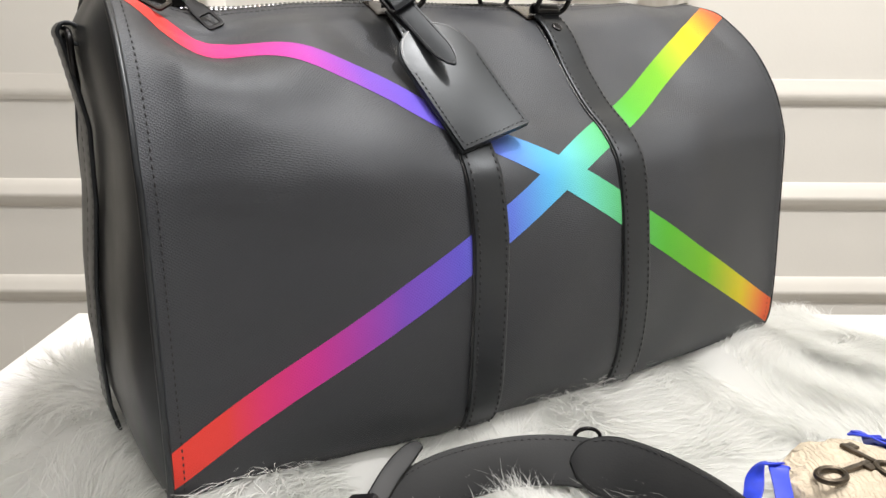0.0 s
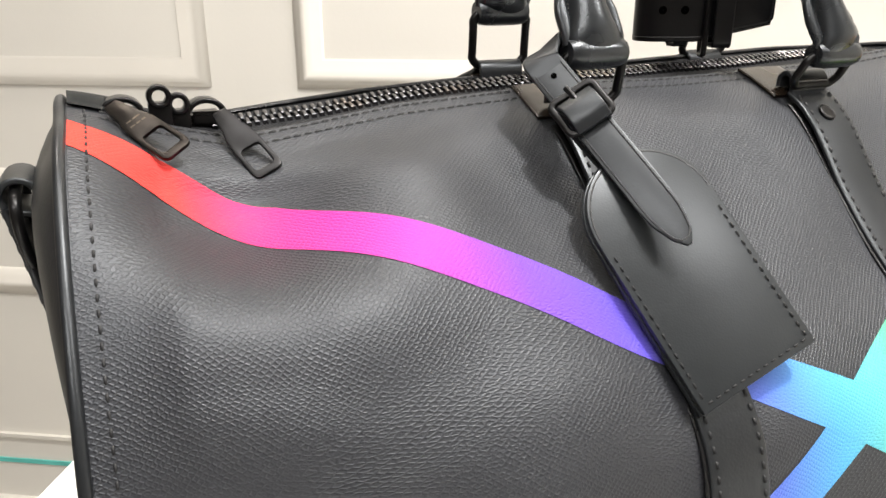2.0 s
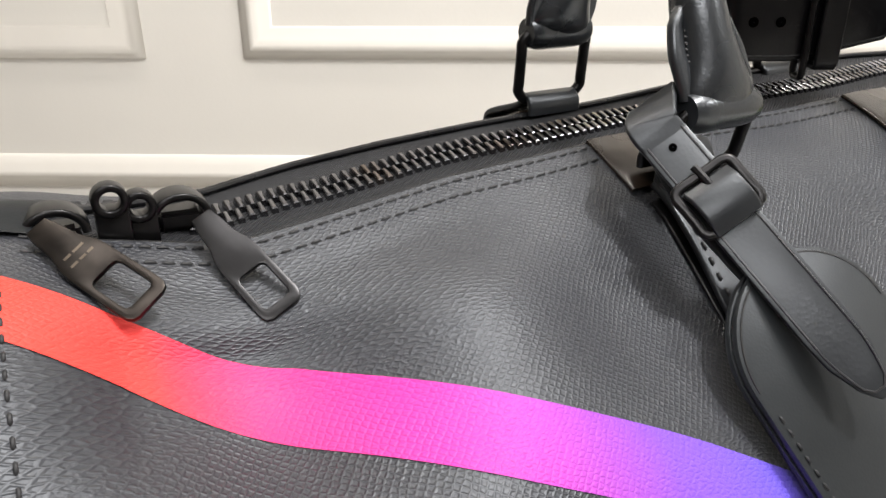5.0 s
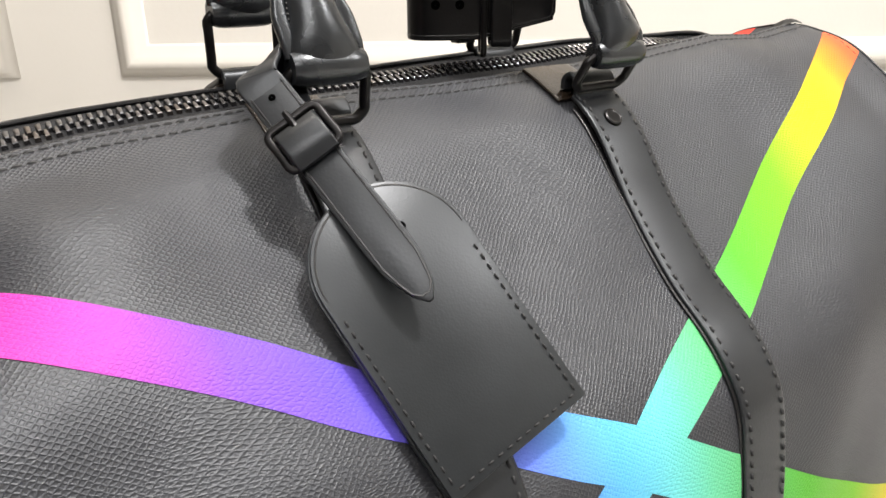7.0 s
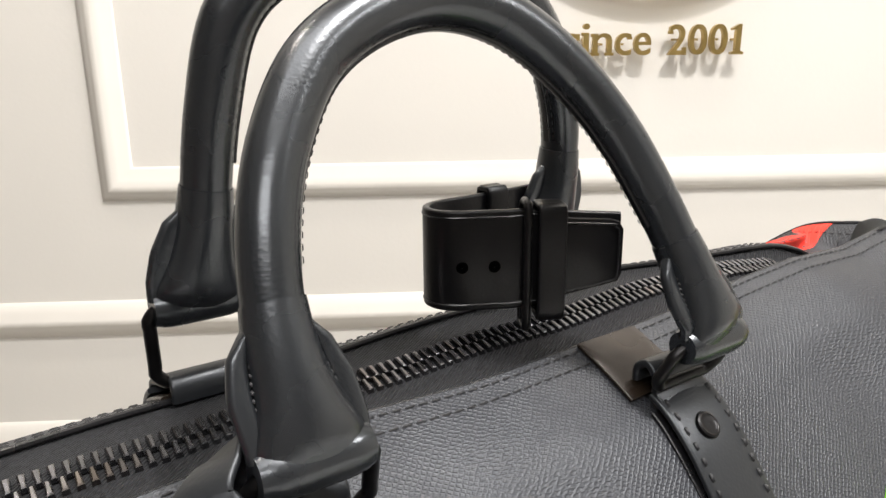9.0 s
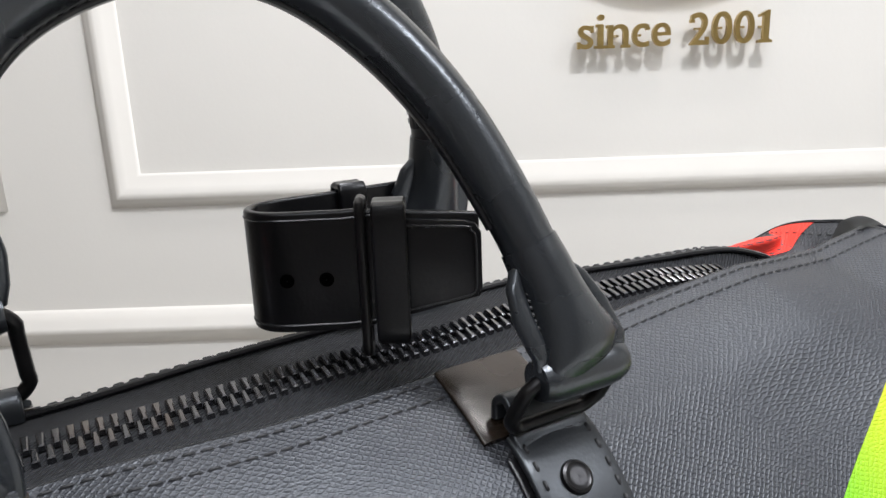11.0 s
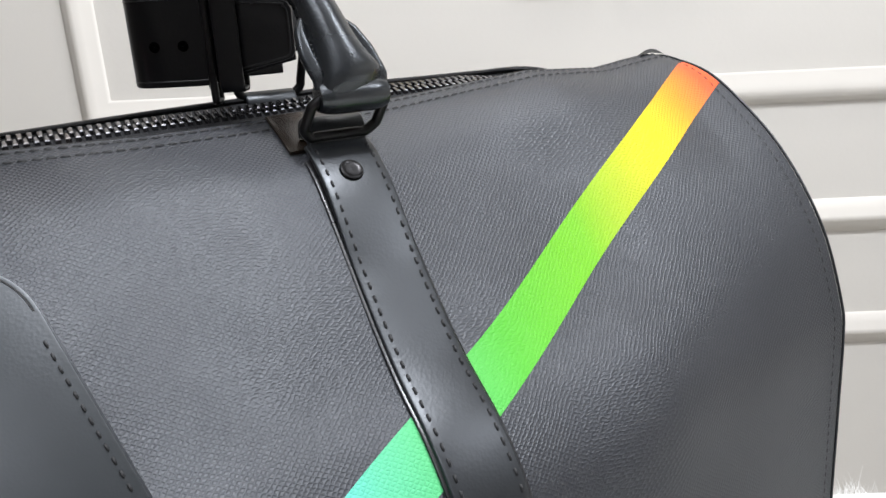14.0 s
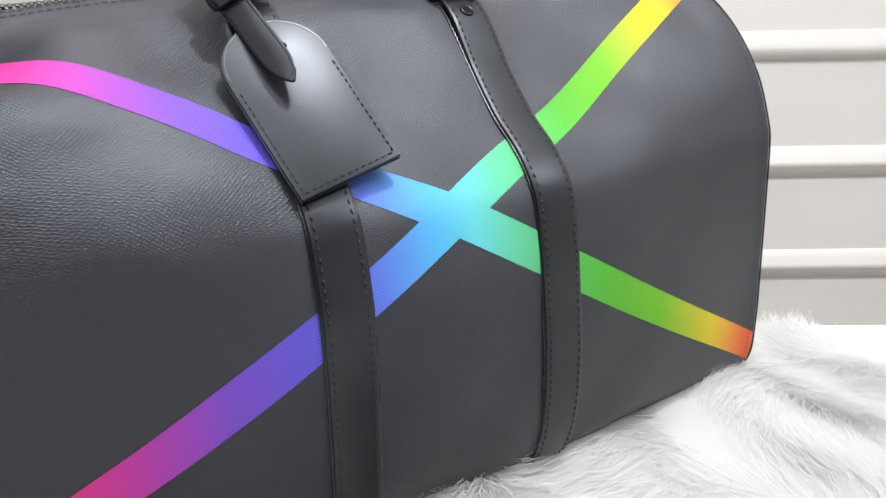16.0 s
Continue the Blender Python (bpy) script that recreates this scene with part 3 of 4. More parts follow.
ZIP_Z_X, ZIP_Z = [-0.25, -0.22, -0.19, -0.16, -0.13, -0.10, -0.07, -0.04, 0.0, 0.05, 0.10, 0.14, 0.17, 0.205, 0.24, 0.25], [0.3095, 0.3040, 0.3020, 0.3032, 0.3066, 0.3090, 0.3101, 0.3109, 0.3115, 0.3126, 0.3150, 0.3160, 0.3130, 0.3050, 0.3075, 0.3120]


def normal_at(x, v, back=False):
    return unit(surf(x, v, back, 0.001) - surf(x, v, back))


bag = thing("duffel_bag", BAG, "black grained leather duffel bag with printed rainbow cross on fur", "bag")

xs = np.concatenate([np.linspace(-HALF, -0.245, 3)[:-1], np.linspace(-0.245, 0.245, 190), np.linspace(0.245, HALF, 3)[1:]])
vf = np.linspace(V_TOP, V_LOW, 150)
X, V = np.meshgrid(xs, vf, indexing="ij")
front, rear = surf(X, V), surf(X, V, True)
body = np.concatenate([front, rear[:, ::-1][:, 1:]], 1)
uv = np.concatenate([np.stack([X, V], -1), np.stack([X, 2 * V_LOW - V], -1)[:, ::-1][:, 1:]], 1)
nu, nv = body.shape[:2]
link("body", body.reshape(-1, 3), grid_faces(nu, nv), M_PANEL, bag, "black cross-grain leather body", uv.reshape(-1, 2))

# printed bands: straight on the flat cloth
SLOPE, BAND = 0.5600, 0.0230
for sign_, lift in ((1, 0.00012), (-1, 0.00019)):
    for back in (False, True):
        k = np.linspace(-0.5, 0.5, 9)
        bx = np.linspace(-0.200 if back else -0.2492, 0.2492, 260)
        BX, BK = np.meshgrid(bx, k, indexing="ij")
        BC = sign_ * SLOPE * BX
        slim = 1 - 0.09 * np.clip((-BX - 0.03) / 0.08, 0, 1) * (sign_ < 0)
        BV = np.clip(np.where(BC < 0, BC * (1.04 if sign_ < 0 else 0.985 + 0.05 * np.clip((-BX - 0.12) / 0.13, 0, 1)), BC) + BK * BAND * slim + 0.012 * (1 - slim), V_LOW, V_TOP)
        p = surf(BX, BV, back, lift + 0.00005)
        link("rainbow_band", p.reshape(-1, 3), grid_faces(len(bx), len(k)), M_STRIPE, bag, "printed rainbow gradient band", np.stack([np.clip(-1.2 * BX, -0.249, 0.249) if back else BX, BV], -1).reshape(-1, 2))


# ---- ends ----
def end_loop(x, n=80):
    vv = np.linspace(V_TOP, V_LOW, n)
    a, b = surf(math.copysign(HALF, x), vv), surf(math.copysign(HALF, x), vv, True)[::-1][1:]
    a[:, 0] += x - math.copysign(HALF, x)
    b[:, 0] += x - math.copysign(HALF, x)
    return np.concatenate([a, b])


def end_bulge(z):
    return np.interp(z, [0.035, 0.06, 0.09, 0.14, 0.19, 0.235, 0.27, 0.29, 0.32], [0.006, 0.012, 0.0135, 0.0120, 0.007, 0.0060, 0.0125, 0.0165, 0.012])


for sgn in (-1, 1):
    loop = end_loop(sgn * HALF)
    c = np.array([sgn * HALF, YC, 0.17])
    rows = []
    for r in np.linspace(1, 0.02, 26):
        q = c + (loop - c) * r
        q[:, 0] += sgn * (end_bulge(q[:, 2]) * (1 - r ** 9) - 0.001)
        rows.append(q)
    rows = np.array(rows)
    bm = bmesh.new()
    vs = [bm.verts.new(tuple(p)) for p in rows.reshape(-1, 3)]
    for f in grid_faces(26, len(loop), False, True):
        bm.faces.new([vs[i] for i in f])
    bm.faces.new(vs[-len(loop):])
    part("end_panel", bm, M_STRAP, bag, "smooth black leather end panel")
    pip = end_loop(sgn * (HALF + 0.0012), 110)
    tube("piping", pip, 0.0018 if sgn < 0 else 0.0006, M_STRAP, bag, "rolled black leather piping", hint=(1, 0, 0), closed=True, n=10)
    rows = []
    for back in (False, True):
        vv = np.arange(V_TOP - 0.004, -0.2, -0.0042)
        p0, p1 = surf(sgn * 0.2440, vv, back, 0.0003), surf(sgn * 0.2440, vv - 0.0026, back, 0.0003)
        nn = normal_at(sgn * 0.2440 + 0 * vv, vv, back)
        rows += list(zip(p0, p1, nn))
    stitches("stitching", rows, M_THREAD, bag, 0.0004 if sgn < 0 else 0.0002)

# leather tab and ring on the near end
zt = np.linspace(0.283, 0.042, 40)
path = np.stack([-(HALF + end_bulge(zt) + 0.0018), np.full(40, YC + 0.003), zt], 1)
s, u = frames_along(path, (-1, 0, 0))
sweep("end_tab", path, s, u, slab(0.027, 0.0028), M_STRAP, bag, "stitched leather tab down the end")
rows = []
for q, w_ in zip(path[:-1:1], path[1:]):
    for dy in (-0.0112, 0.0112):
        rows.append((q + (-0.0016, dy, 0), q + (w_ - q) * 0.6 + (-0.0016, dy, 0), (-1, 0, 0)))
stitches("stitching", rows, M_THREAD, bag, 0.00016)
roll = [(-0.254, YC + 0.003, 0.2830), (-0.2590, YC + 0.003, 0.2905), (-0.2650, YC + 0.003, 0.2915), (-0.2685, YC + 0.003, 0.2865), (-0.2650, YC + 0.003, 0.2815), (-0.256, YC + 0.003, 0.2800)]
path = spline(roll, 22)
sweep("ring_loop", path, np.tile((0, 1.0, 0), (22, 1)), unit(np.cross(np.gradient(path, axis=0), (0, 1.0, 0))), slab(0.024, 0.0024), M_STRAP, bag, "folded leather loop holding the ring")
dr = [(-0.2635, YC - 0.012, 0.2865), (-0.2635, YC + 0.018, 0.2865), (-0.2630, YC + 0.0195, 0.272), (-0.2610, YC + 0.010, 0.2575), (-0.2610, YC + 0.003, 0.256), (-0.2610, YC - 0.004, 0.2575), (-0.2630, YC - 0.0135, 0.272)]
tube("d_ring", spline(dr, 48, True), 0.0019, M_METAL, bag, "black metal ring", hint=(1, 0, 0), closed=True)


# ---- zip ----
def edge(x, back=False):
    return surf(x, V_TOP, back)


def zip_line(x):
    x = np.asarray(x, float)
    wob = 0.0007 * np.sin(x * 90) + 0.0005 * np.sin(x * 41 + 1)
    return np.stack([x, np.interp(x, ZIP_X, ZIP_Y) + wob, np.interp(x, ZIP_Z_X, ZIP_Z)], -1)


tx = np.linspace(-0.247, 0.247, 200)
for back in (False, True):
    e, c = edge(tx, back), zip_line(tx)
    sg = 1 if back else -1
    q = c + (0, sg * 0.0052, sg * 0.0010 - 0.0008)
    rows = [e + (0, sg * 0.0030, -0.0030), e + (0, 0, -0.0016), e * 0.7 + q * 0.3 + (0, 0, -0.0018), e * 0.35 + q * 0.65 + (0, 0, -0.0014), q, c + (0, sg * 0.0004, -0.0006)]
    v = np.stack(rows, 1)
    link("zip_tape", v.reshape(-1, 3), grid_faces(len(tx), 6), M_TAPE, bag, "woven black zip tape")
    tube("rolled_edge", e + (0, 0, -0.0004), 0.0011 if back else 0.0005, M_EDGE, bag, "rolled leather edge beside the zip", n=8)
    rows = []
    for dv in (0.0028, 0.0086):
        sx = np.arange(-0.240, 0.240, 0.0041)
        p0, p1 = surf(sx, V_TOP - dv, back, 0.0003), surf(sx + 0.0034, V_TOP - dv, back, 0.0003)
        rows += list(zip(p0, p1, normal_at(sx, V_TOP - dv + 0 * sx, back)))
    stitches("stitching", rows, M_THREAD, bag, 0.00034)

# end patches over the zip
for x0, x1 in ((-0.249, -0.2335), (0.2345, 0.249)):
    px_ = np.linspace(x0, x1, 8)
    k = np.linspace(0, 1, 9)
    a, b = surf(px_, V_TOP - 0.003, False, 0.0012), surf(px_, V_TOP - 0.003, True, 0.0012)
    g = a[:, None] * (1 - k)[None, :, None] + b[:, None] * k[None, :, None]
    g[..., 2] += 0.003 * np.sin(math.pi * k)[None]
    bm = bmesh.new()
    vs = [bm.verts.new(tuple(p)) for p in g.reshape(-1, 3)]
    for f in grid_faces(8, 9):
        bm.faces.new([vs[i] for i in f])
    r = bmesh.ops.solidify(bm, geom=list(bm.faces), thickness=0.0014)
    part("zip_end_patch", bm, M_TAG, bag, "leather patch closing the zip end")

# teeth, two interlocking rows
tooth = bmesh.new()
bmesh.ops.create_cube(tooth, size=1)
bmesh.ops.transform(tooth, matrix=Matrix.Diagonal((0.0021, 0.0056, 0.0022, 1)), verts=tooth.verts)
for q in tooth.verts:
    if q.co.z > 0:
        q.co.y *= 0.86
        q.co.x *= 0.80
    if q.co.y > 0:
        q.co.x *= 0.72
bmesh.ops.bevel(tooth, geom=[e for e in tooth.edges if e.verts[0].co.z > 0 and e.verts[1].co.z > 0], offset=0.00032, segments=1, affect="EDGES")
me_tooth = bpy.data.meshes.new("tooth")
tooth.to_mesh(me_tooth)
tooth.free()
me_tooth.materials.append(M_TEETH)
PITCH = 0.0032
n_teeth = int((0.174 + 0.198) / PITCH)
for i in range(n_teeth):
    for sg in (-1, 1):
        x = -0.198 + i * PITCH + (0.5 * PITCH if sg > 0 else 0)
        c = zip_line(x)
        ob = new("zip_tooth", me_tooth)
        ob.parent = bag
        t = zip_line(x + 0.001) - zip_line(x - 0.001)
        ob.matrix_local = pose(c[0], c[1] + sg * 0.0024, c[2] + sg * 0.0006 + 0.0002, 14 if sg < 0 else -14, -math.degrees(math.atan2(t[2], t[0])) * (1 if sg < 0 else -1), 180 if sg > 0 else 0)


# sliders and pulls
def rect_pull(origin, down, across, mat, label):
    d, a = unit(down), unit(across)
    a = unit(a - d * (a @ d))
    half_out = [(0.0026, 0), (0.0032, -0.003), (0.0038, -0.0085), (0.0050, -0.0120), (0.0054, -0.0150), (0.0056, -0.0285), (0.0054, -0.0303), (0.0047, -0.0314), (0.0034, -0.0319)]
    half_in = [(0.0006, -0.0190), (0.0014, -0.0190), (0.0022, -0.0190), (0.0029, -0.0191), (0.0034, -0.0195), (0.0037, -0.0204), (0.0037, -0.0276), (0.0034, -0.0286), (0.0026, -0.0290)]
    out = half_out + [(-x, y) for x, y in half_out[::-1]]
    hole = half_in + [(-x, y) for x, y in half_in[::-1]]
    pull = plate("zip_pull", out, 0.0017, origin, a, -d, mat, bag, label, 0.0006, hole)
    if mat is M_BRONZE:
        e3 = unit(np.cross(a, -d))
        for row, spans in ((0.0112, ((-0.0026, -0.0008), (-0.0002, 0.0026))), (0.0136, ((-0.0030, -0.0012), (-0.0006, 0.0010), (0.0015, 0.0030)))):
            for x0, x1 in spans:
                plate("mark", [(x0, -row), (x1, -row), (x1, -row + 0.0006), (x0, -row + 0.0006)], 0.00008, np.asarray(origin, float) + e3 * 0.00168, a, -d, M_KEY, pull, "small engraved mark", 0)
    return pull


for x, mat in ((-0.2285, M_BRONZE), (-0.2005, M_METAL)):
    c = zip_line(x)
    bm = bmesh.new()
    bmesh.ops.create_cube(bm, size=1)
    bmesh.ops.transform(bm, matrix=Matrix.Diagonal((0.011, 0.0095, 0.0052, 1)), verts=bm.verts)
    for q in bm.verts:
        if (q.co.x > 0) == (x < -0.21):
            q.co.y *= 0.65
    bmesh.ops.bevel(bm, geom=list(bm.edges), offset=0.0012, segments=2, affect="EDGES")
    bmesh.ops.transform(bm, matrix=pose(c[0], c[1], c[2] + 0.0022), verts=bm.verts)
    part("zip_slider", bm, M_METAL, bag)
    ca = [(c[0] + 0.0066 * math.cos(t), c[1] - 0.001, c[2] + 0.0032 + 0.0056 * math.sin(t)) for t in np.linspace(0, math.pi, 14)]
    sweep("slider_bridge", ca, np.tile((0, 1.0, 0), (14, 1)), unit(np.cross(np.gradient(np.array(ca), axis=0), (0, 1.0, 0))), slab(0.0085, 0.0019), M_METAL, bag)
for x, dz, r in ((-0.2160, 0.0105, 0.0032), (-0.2098, 0.0078, 0.0030)):
    c = zip_line(x)
    ca = [(c[0] + r * math.cos(t), c[1] - 0.002, c[2] + dz + r * math.sin(t)) for t in np.linspace(0, 2 * math.pi, 25)[:-1]]
    tg = np.roll(ca, -1, 0) - np.roll(ca, 1, 0)
    sweep("lock_eye", ca, np.tile((0, 1.0, 0), (24, 1)), unit(np.cross(tg, (0, 1.0, 0))), slab(0.0050, 0.0019), M_METAL, bag, closed=True)
    box("lock_plate", (0.0075, 0.0055, 0.009), pose(c[0], c[1] - 0.001, c[2] + dz - 0.0065), M_METAL, bag, bevel=0.0006)
c1, c2 = zip_line(-0.2285), zip_line(-0.2005)
rect_pull(c1 + (-0.0030, -0.009, 0.0072), (0.0150, -0.0195, -0.0105), (0.0125, 0, 0.0030), M_BRONZE, "worn bronze-black zip pull with a square hole")
rect_pull(c2 + (0.0035, -0.011, 0.0050), (0.0100, -0.0200, -0.0150), (0.0125, 0, 0.0035), M_METAL, "black metal zip pull with a square hole")

# ---- straps, rings and handles ----
STRAP_W = 0.0245
RIVET_V = float(np.interp(0.293, MP[:, 1], MV))
TOP_V = float(np.interp(0.3005, MP[:, 1], MV))


def strap_piece(name, x, v0, v1, back, lift, width, thick, mat, label, n=90):
    vv = np.linspace(v0, v1, n)
    o = lift + 0.0022 * np.clip((vv - 0.09) / 0.03, 0, 1) if lift > 0.001 else lift
    p = surf(np.full(n, x), vv, back, o)
    nn = normal_at(np.full(n, x), vv, back)
    sd = np.tile((1.0, 0, 0), (n, 1))
    return sweep(name, p, sd, unit(nn - sd * (nn * sd).sum(1, keepdims=True)), crowned(width, thick, thick * 0.22), mat, bag, label), p, nn


for x in (-0.0630, 0.0595):
    for back in (False, True):
        strap_piece("strap_underlay", x - 0.0030 * (not back), V_TOP - 0.001, TOP_V + 0.002, back, 0.0005, 0.027, 0.0014, M_FILM, "glossy film-covered leather patch beside the zip", 24)
        strap_piece("strap_backing", x, TOP_V - 0.004, V_LOW + 0.001, back, 0.0004, STRAP_W + 0.0022, 0.0012, M_EDGE, "edge-painted strap backing")
        _, p, nn = strap_piece("strap", x, TOP_V, V_LOW + 0.001, back, 0.0014, STRAP_W, 0.0019, M_STRAP, "smooth black leather strap")
        seg = np.linalg.norm(np.diff(p, axis=0), axis=1)
        sl = np.concatenate([[0], np.cumsum(seg)])
        rows = []
        for dx in (-STRAP_W / 2 + 0.0027, STRAP_W / 2 - 0.0027):
            for a in np.arange(0.003, sl[-1] - 0.08, 0.0047):
                q = [np.stack([np.interp(b, sl, p[:, j]) for j in range(3)]) for b in (a, a + 0.0031)]
                nq = unit(np.stack([np.interp(a, sl, nn[:, j]) for j in range(3)]))
                rows.append((q[0] + nq * 0.00135 + (dx, 0, 0), q[1] + nq * 0.00135 + (dx, 0, 0), nq))
        t = unit(p[3] - p[0])
        for dx in np.arange(-0.0085, 0.0085, 0.0040):
            rows.append((p[0] + t * 0.003 + nn[0] * 0.0011 + (dx, 0, 0), p[0] + t * 0.003 + nn[0] * 0.0011 + (dx + 0.0028, 0, 0), nn[0]))
        stitches("stitching", rows, M_THREAD, bag, 0.0005)
        # rivet
        rp, rn = surf(x - 0.001, RIVET_V, back, 0.0044), normal_at(x, RIVET_V, back)
        m = Matrix.Translation(rp) @ Vector(rn).to_track_quat("Z", "Y").to_matrix().to_4x4()
        dome("rivet", 0.0043, 0.0016, m, M_METAL, bag, "round black metal rivet")
        # fold of the strap round the ring
        sg = 1 if back else -1
        a0 = p[0]
        yf = 0.0838 if back else a0[1] - 0.0012
        fold = [a0 - unit(p[0] - p[3]) * 0.004 + nn[0] * 0.0004, a0 + nn[0] * 0.0010, (x, yf - sg * 0.0005, 0.3085), (x, yf - sg * 0.0040, 0.3125), (x, yf - sg * 0.0080, 0.3105), (x, yf - sg * 0.0085, 0.3060)]
        fold = [np.asarray(q, float) + (0, 0, 0.0038 * k * back) for q, k in zip(fold, (0, 0.5, 1, 1, 1, 1))]
        fp = spline(fold, 22)
        sd = np.tile((1.0, 0, 0), (22, 1))
        nrm = unit(np.cross(sd, np.gradient(fp, axis=0))) * (-sg)
        sweep("strap_fold", fp, sd, nrm, slab(0.0222, 0.0024), M_STRAP, bag, "strap end folded round the ring")


def handle(name, foot_y, feet, lean, pts, sg, label):
    """A rolled handle with its flared feet, end barrels and wire rings; pts: x and height of the centre line."""
    path = spline([(x, foot_y + lean * (z - 0.328), z) for x, z in pts], 90)
    n = len(path)
    k = np.linspace(0, 1, n)
    r = 0.0069 + 0.0004 * np.cos((k - 0.5) * 6)
    h = tube(name, path, r, M_HANDLE, bag, label, hint=(0, 1, 0.2), n=20)
    # stitched seam under the roll
    cen = np.array([0.0, path[:, 1].mean(), 0.345])
    tg = unit(np.gradient(path, axis=0))
    inn = unit(cen - path)
    inn = unit(inn - tg * (inn * tg).sum(1, keepdims=True))
    sd = np.cross(tg, inn)
    m0, m1 = 12, n - 12
    sweep("handle_seam", (path + inn * r[:, None])[m0:m1], sd[m0:m1], inn[m0:m1], slab(0.0028, 0.0014), M_EDGE, h, "raised stitched seam")
    rows = []
    for i in range(m0, m1 - 1):
        for d in (-0.0028, 0.0028):
            q = path[i] + inn[i] * (r[i] - 0.0002) + sd[i] * d
            rows.append((q, q + (path[i + 1] - path[i]) * 0.65, inn[i]))
    stitches("stitching", rows, M_THREAD, h, 0.00016)
    for (x, z), i0, foot_z, strap_x in ((pts[0], 0, feet[0], -0.0630), (pts[-1], n - 1, feet[1], 0.0595)):
        b = np.array([x, foot_y, foot_z])
        # barrel round the ring
        bp = np.stack([np.linspace(x - 0.0124, x + 0.0124, 12), np.full(12, b[1]), np.full(12, b[2])], 1)
        rb = np.array([0.0048, 0.0056, 0.0059, 0.0060, 0.0060, 0.0060, 0.0060, 0.0060, 0.0060, 0.0059, 0.0056, 0.0048])
        tube("foot_barrel", bp, rb, M_HANDLE, h, "leather barrel round the ring", hint=(0, 0, 1), n=14)
        # flared wings either side of the roll
        up = unit(path[14] - path[0]) if i0 == 0 else unit(path[n - 15] - path[n - 1])
        leg = path[:24] if i0 == 0 else path[::-1][:24]
        axis = np.vstack([b - unit(leg[0] - b) * 0.003, b, leg])
        run = np.concatenate([[0], np.cumsum(np.linalg.norm(np.diff(axis, axis=0), axis=1))]) - 0.003

        def on_axis(d):
            return np.stack([np.interp(d, run, axis[:, j]) for j in range(3)], 1)

        for w in (-1, 1):
            tp = np.linspace(0, 1, 16)
            c = on_axis(0.0030 + tp * 0.0250) + np.stack([w * np.interp(tp, [0, 0.2, 0.5, 0.8, 1], [0.0112, 0.0112, 0.0110, 0.0094, 0.0064] if sg < 0 else [0.0100, 0.0104, 0.0102, 0.0086, 0.0050]), -sg * 0.0 * tp, 0 * tp], 1)
            wd = np.interp(tp, [0, 0.2, 0.5, 0.8, 1], [0.0044, 0.0050, 0.0052, 0.0040, 0.0018] if sg < 0 else [0.0070, 0.0076, 0.0070, 0.0052, 0.0024])
            sec = np.array([slab(a, 0.0034, 0.0015) if a > 0.0034 else slab(a, 0.0034, a * 0.4) for a in wd])
            s_, u_ = frames_along(c, (0, 1, 0))
            sweep("wing", c, s_, u_, sec, M_HANDLE, h, "stitched flared leather wing")
            rows = []
            for q, q2 in zip(c[1:-3], c[2:-2]):
                for dy in (-0.0015, 0.0015):
                    rows.append((q + (-w * 0.0022, dy, 0), q + (q2 - q) * 0.7 + (-w * 0.0022, dy, 0), (0, np.sign(dy), 0)))
            stitches("stitching", rows, M_THREAD, h, 0.0004)
        # roll flaring into the barrel
        st = np.array([-0.0012, 0.001, 0.003, 0.0055, 0.0085, 0.012, 0.016, 0.021, 0.027, 0.033])
        fp = on_axis(st)
        wide = [0.0114, 0.0121, 0.0123, 0.0119, 0.0107, 0.0095, 0.0086, 0.0079, 0.0075, 0.0070]
        deep = [0.0052, 0.0062, 0.0067, 0.0071, 0.0074, 0.0076, 0.0076, 0.0075, 0.0074, 0.0070]
        along = unit(np.array([1.0, 0, 0]) - up * up[0])
        sweep("foot", fp, np.tile(along, (10, 1)), np.tile(np.cross(up, along), (10, 1)), np.array([circle(d, 24, a) for a, d in zip(wide, deep)]), M_HANDLE, h, "leather foot flaring round the ring")
        # wire ring
        yb, zb = (foot_y + 0.0055, 0.3075) if sg < 0 else (foot_y + 0.0035, 0.3150)
        hw = 0.0136
        c0 = [(x - hw, foot_y, foot_z), (x + hw, foot_y, foot_z), (strap_x + hw, yb, zb), (strap_x - hw, yb, zb)]
        dense = []
        for j in range(4):
            a_, b_ = np.array(c0[j]), np.array(c0[(j + 1) % 4])
            L = np.linalg.norm(b_ - a_)
            for t in (0.0032 / L, 0.25, 0.5, 0.75, 1 - 0.0032 / L):
                dense.append(a_ + (b_ - a_) * t)
        tube("wire_ring", spline(dense, 80, True), 0.0019, M_METAL, bag, "black metal wire ring", hint=(0, 1, 0.2), closed=True, n=10)


handle("handle", 0.0015, (0.3262, 0.3210), 0.43, [(-0.0643, 0.332), (-0.0662, 0.350), (-0.0635, 0.370), (-0.0565, 0.3875), (-0.0445, 0.4035), (-0.027, 0.4135), (-0.007, 0.4172), (0.013, 0.4125), (0.0300, 0.4000), (0.0435, 0.3825), (0.0530, 0.3610), (0.0605, 0.336), (0.0635, 0.327)], -1, "rolled black leather front handle")
handle("handle", 0.0755, (0.3385, 0.3385), -0.10, [(-0.0640, 0.342), (-0.0610, 0.362), (-0.0575, 0.390), (-0.0510, 0.4140), (-0.037, 0.4270), (-0.014, 0.4345), (0.012, 0.4345), (0.036, 0.4235), (0.0530, 0.4080), (0.0640, 0.3830), (0.0660, 0.360), (0.0630, 0.338)], 1, "rolled black leather rear handle")

# ---- luggage tag hanging from the front handle ----
tag = thing("luggage_tag", BAG, "black leather luggage tag on buckled strap hanging from bag handle", "luggage tag")
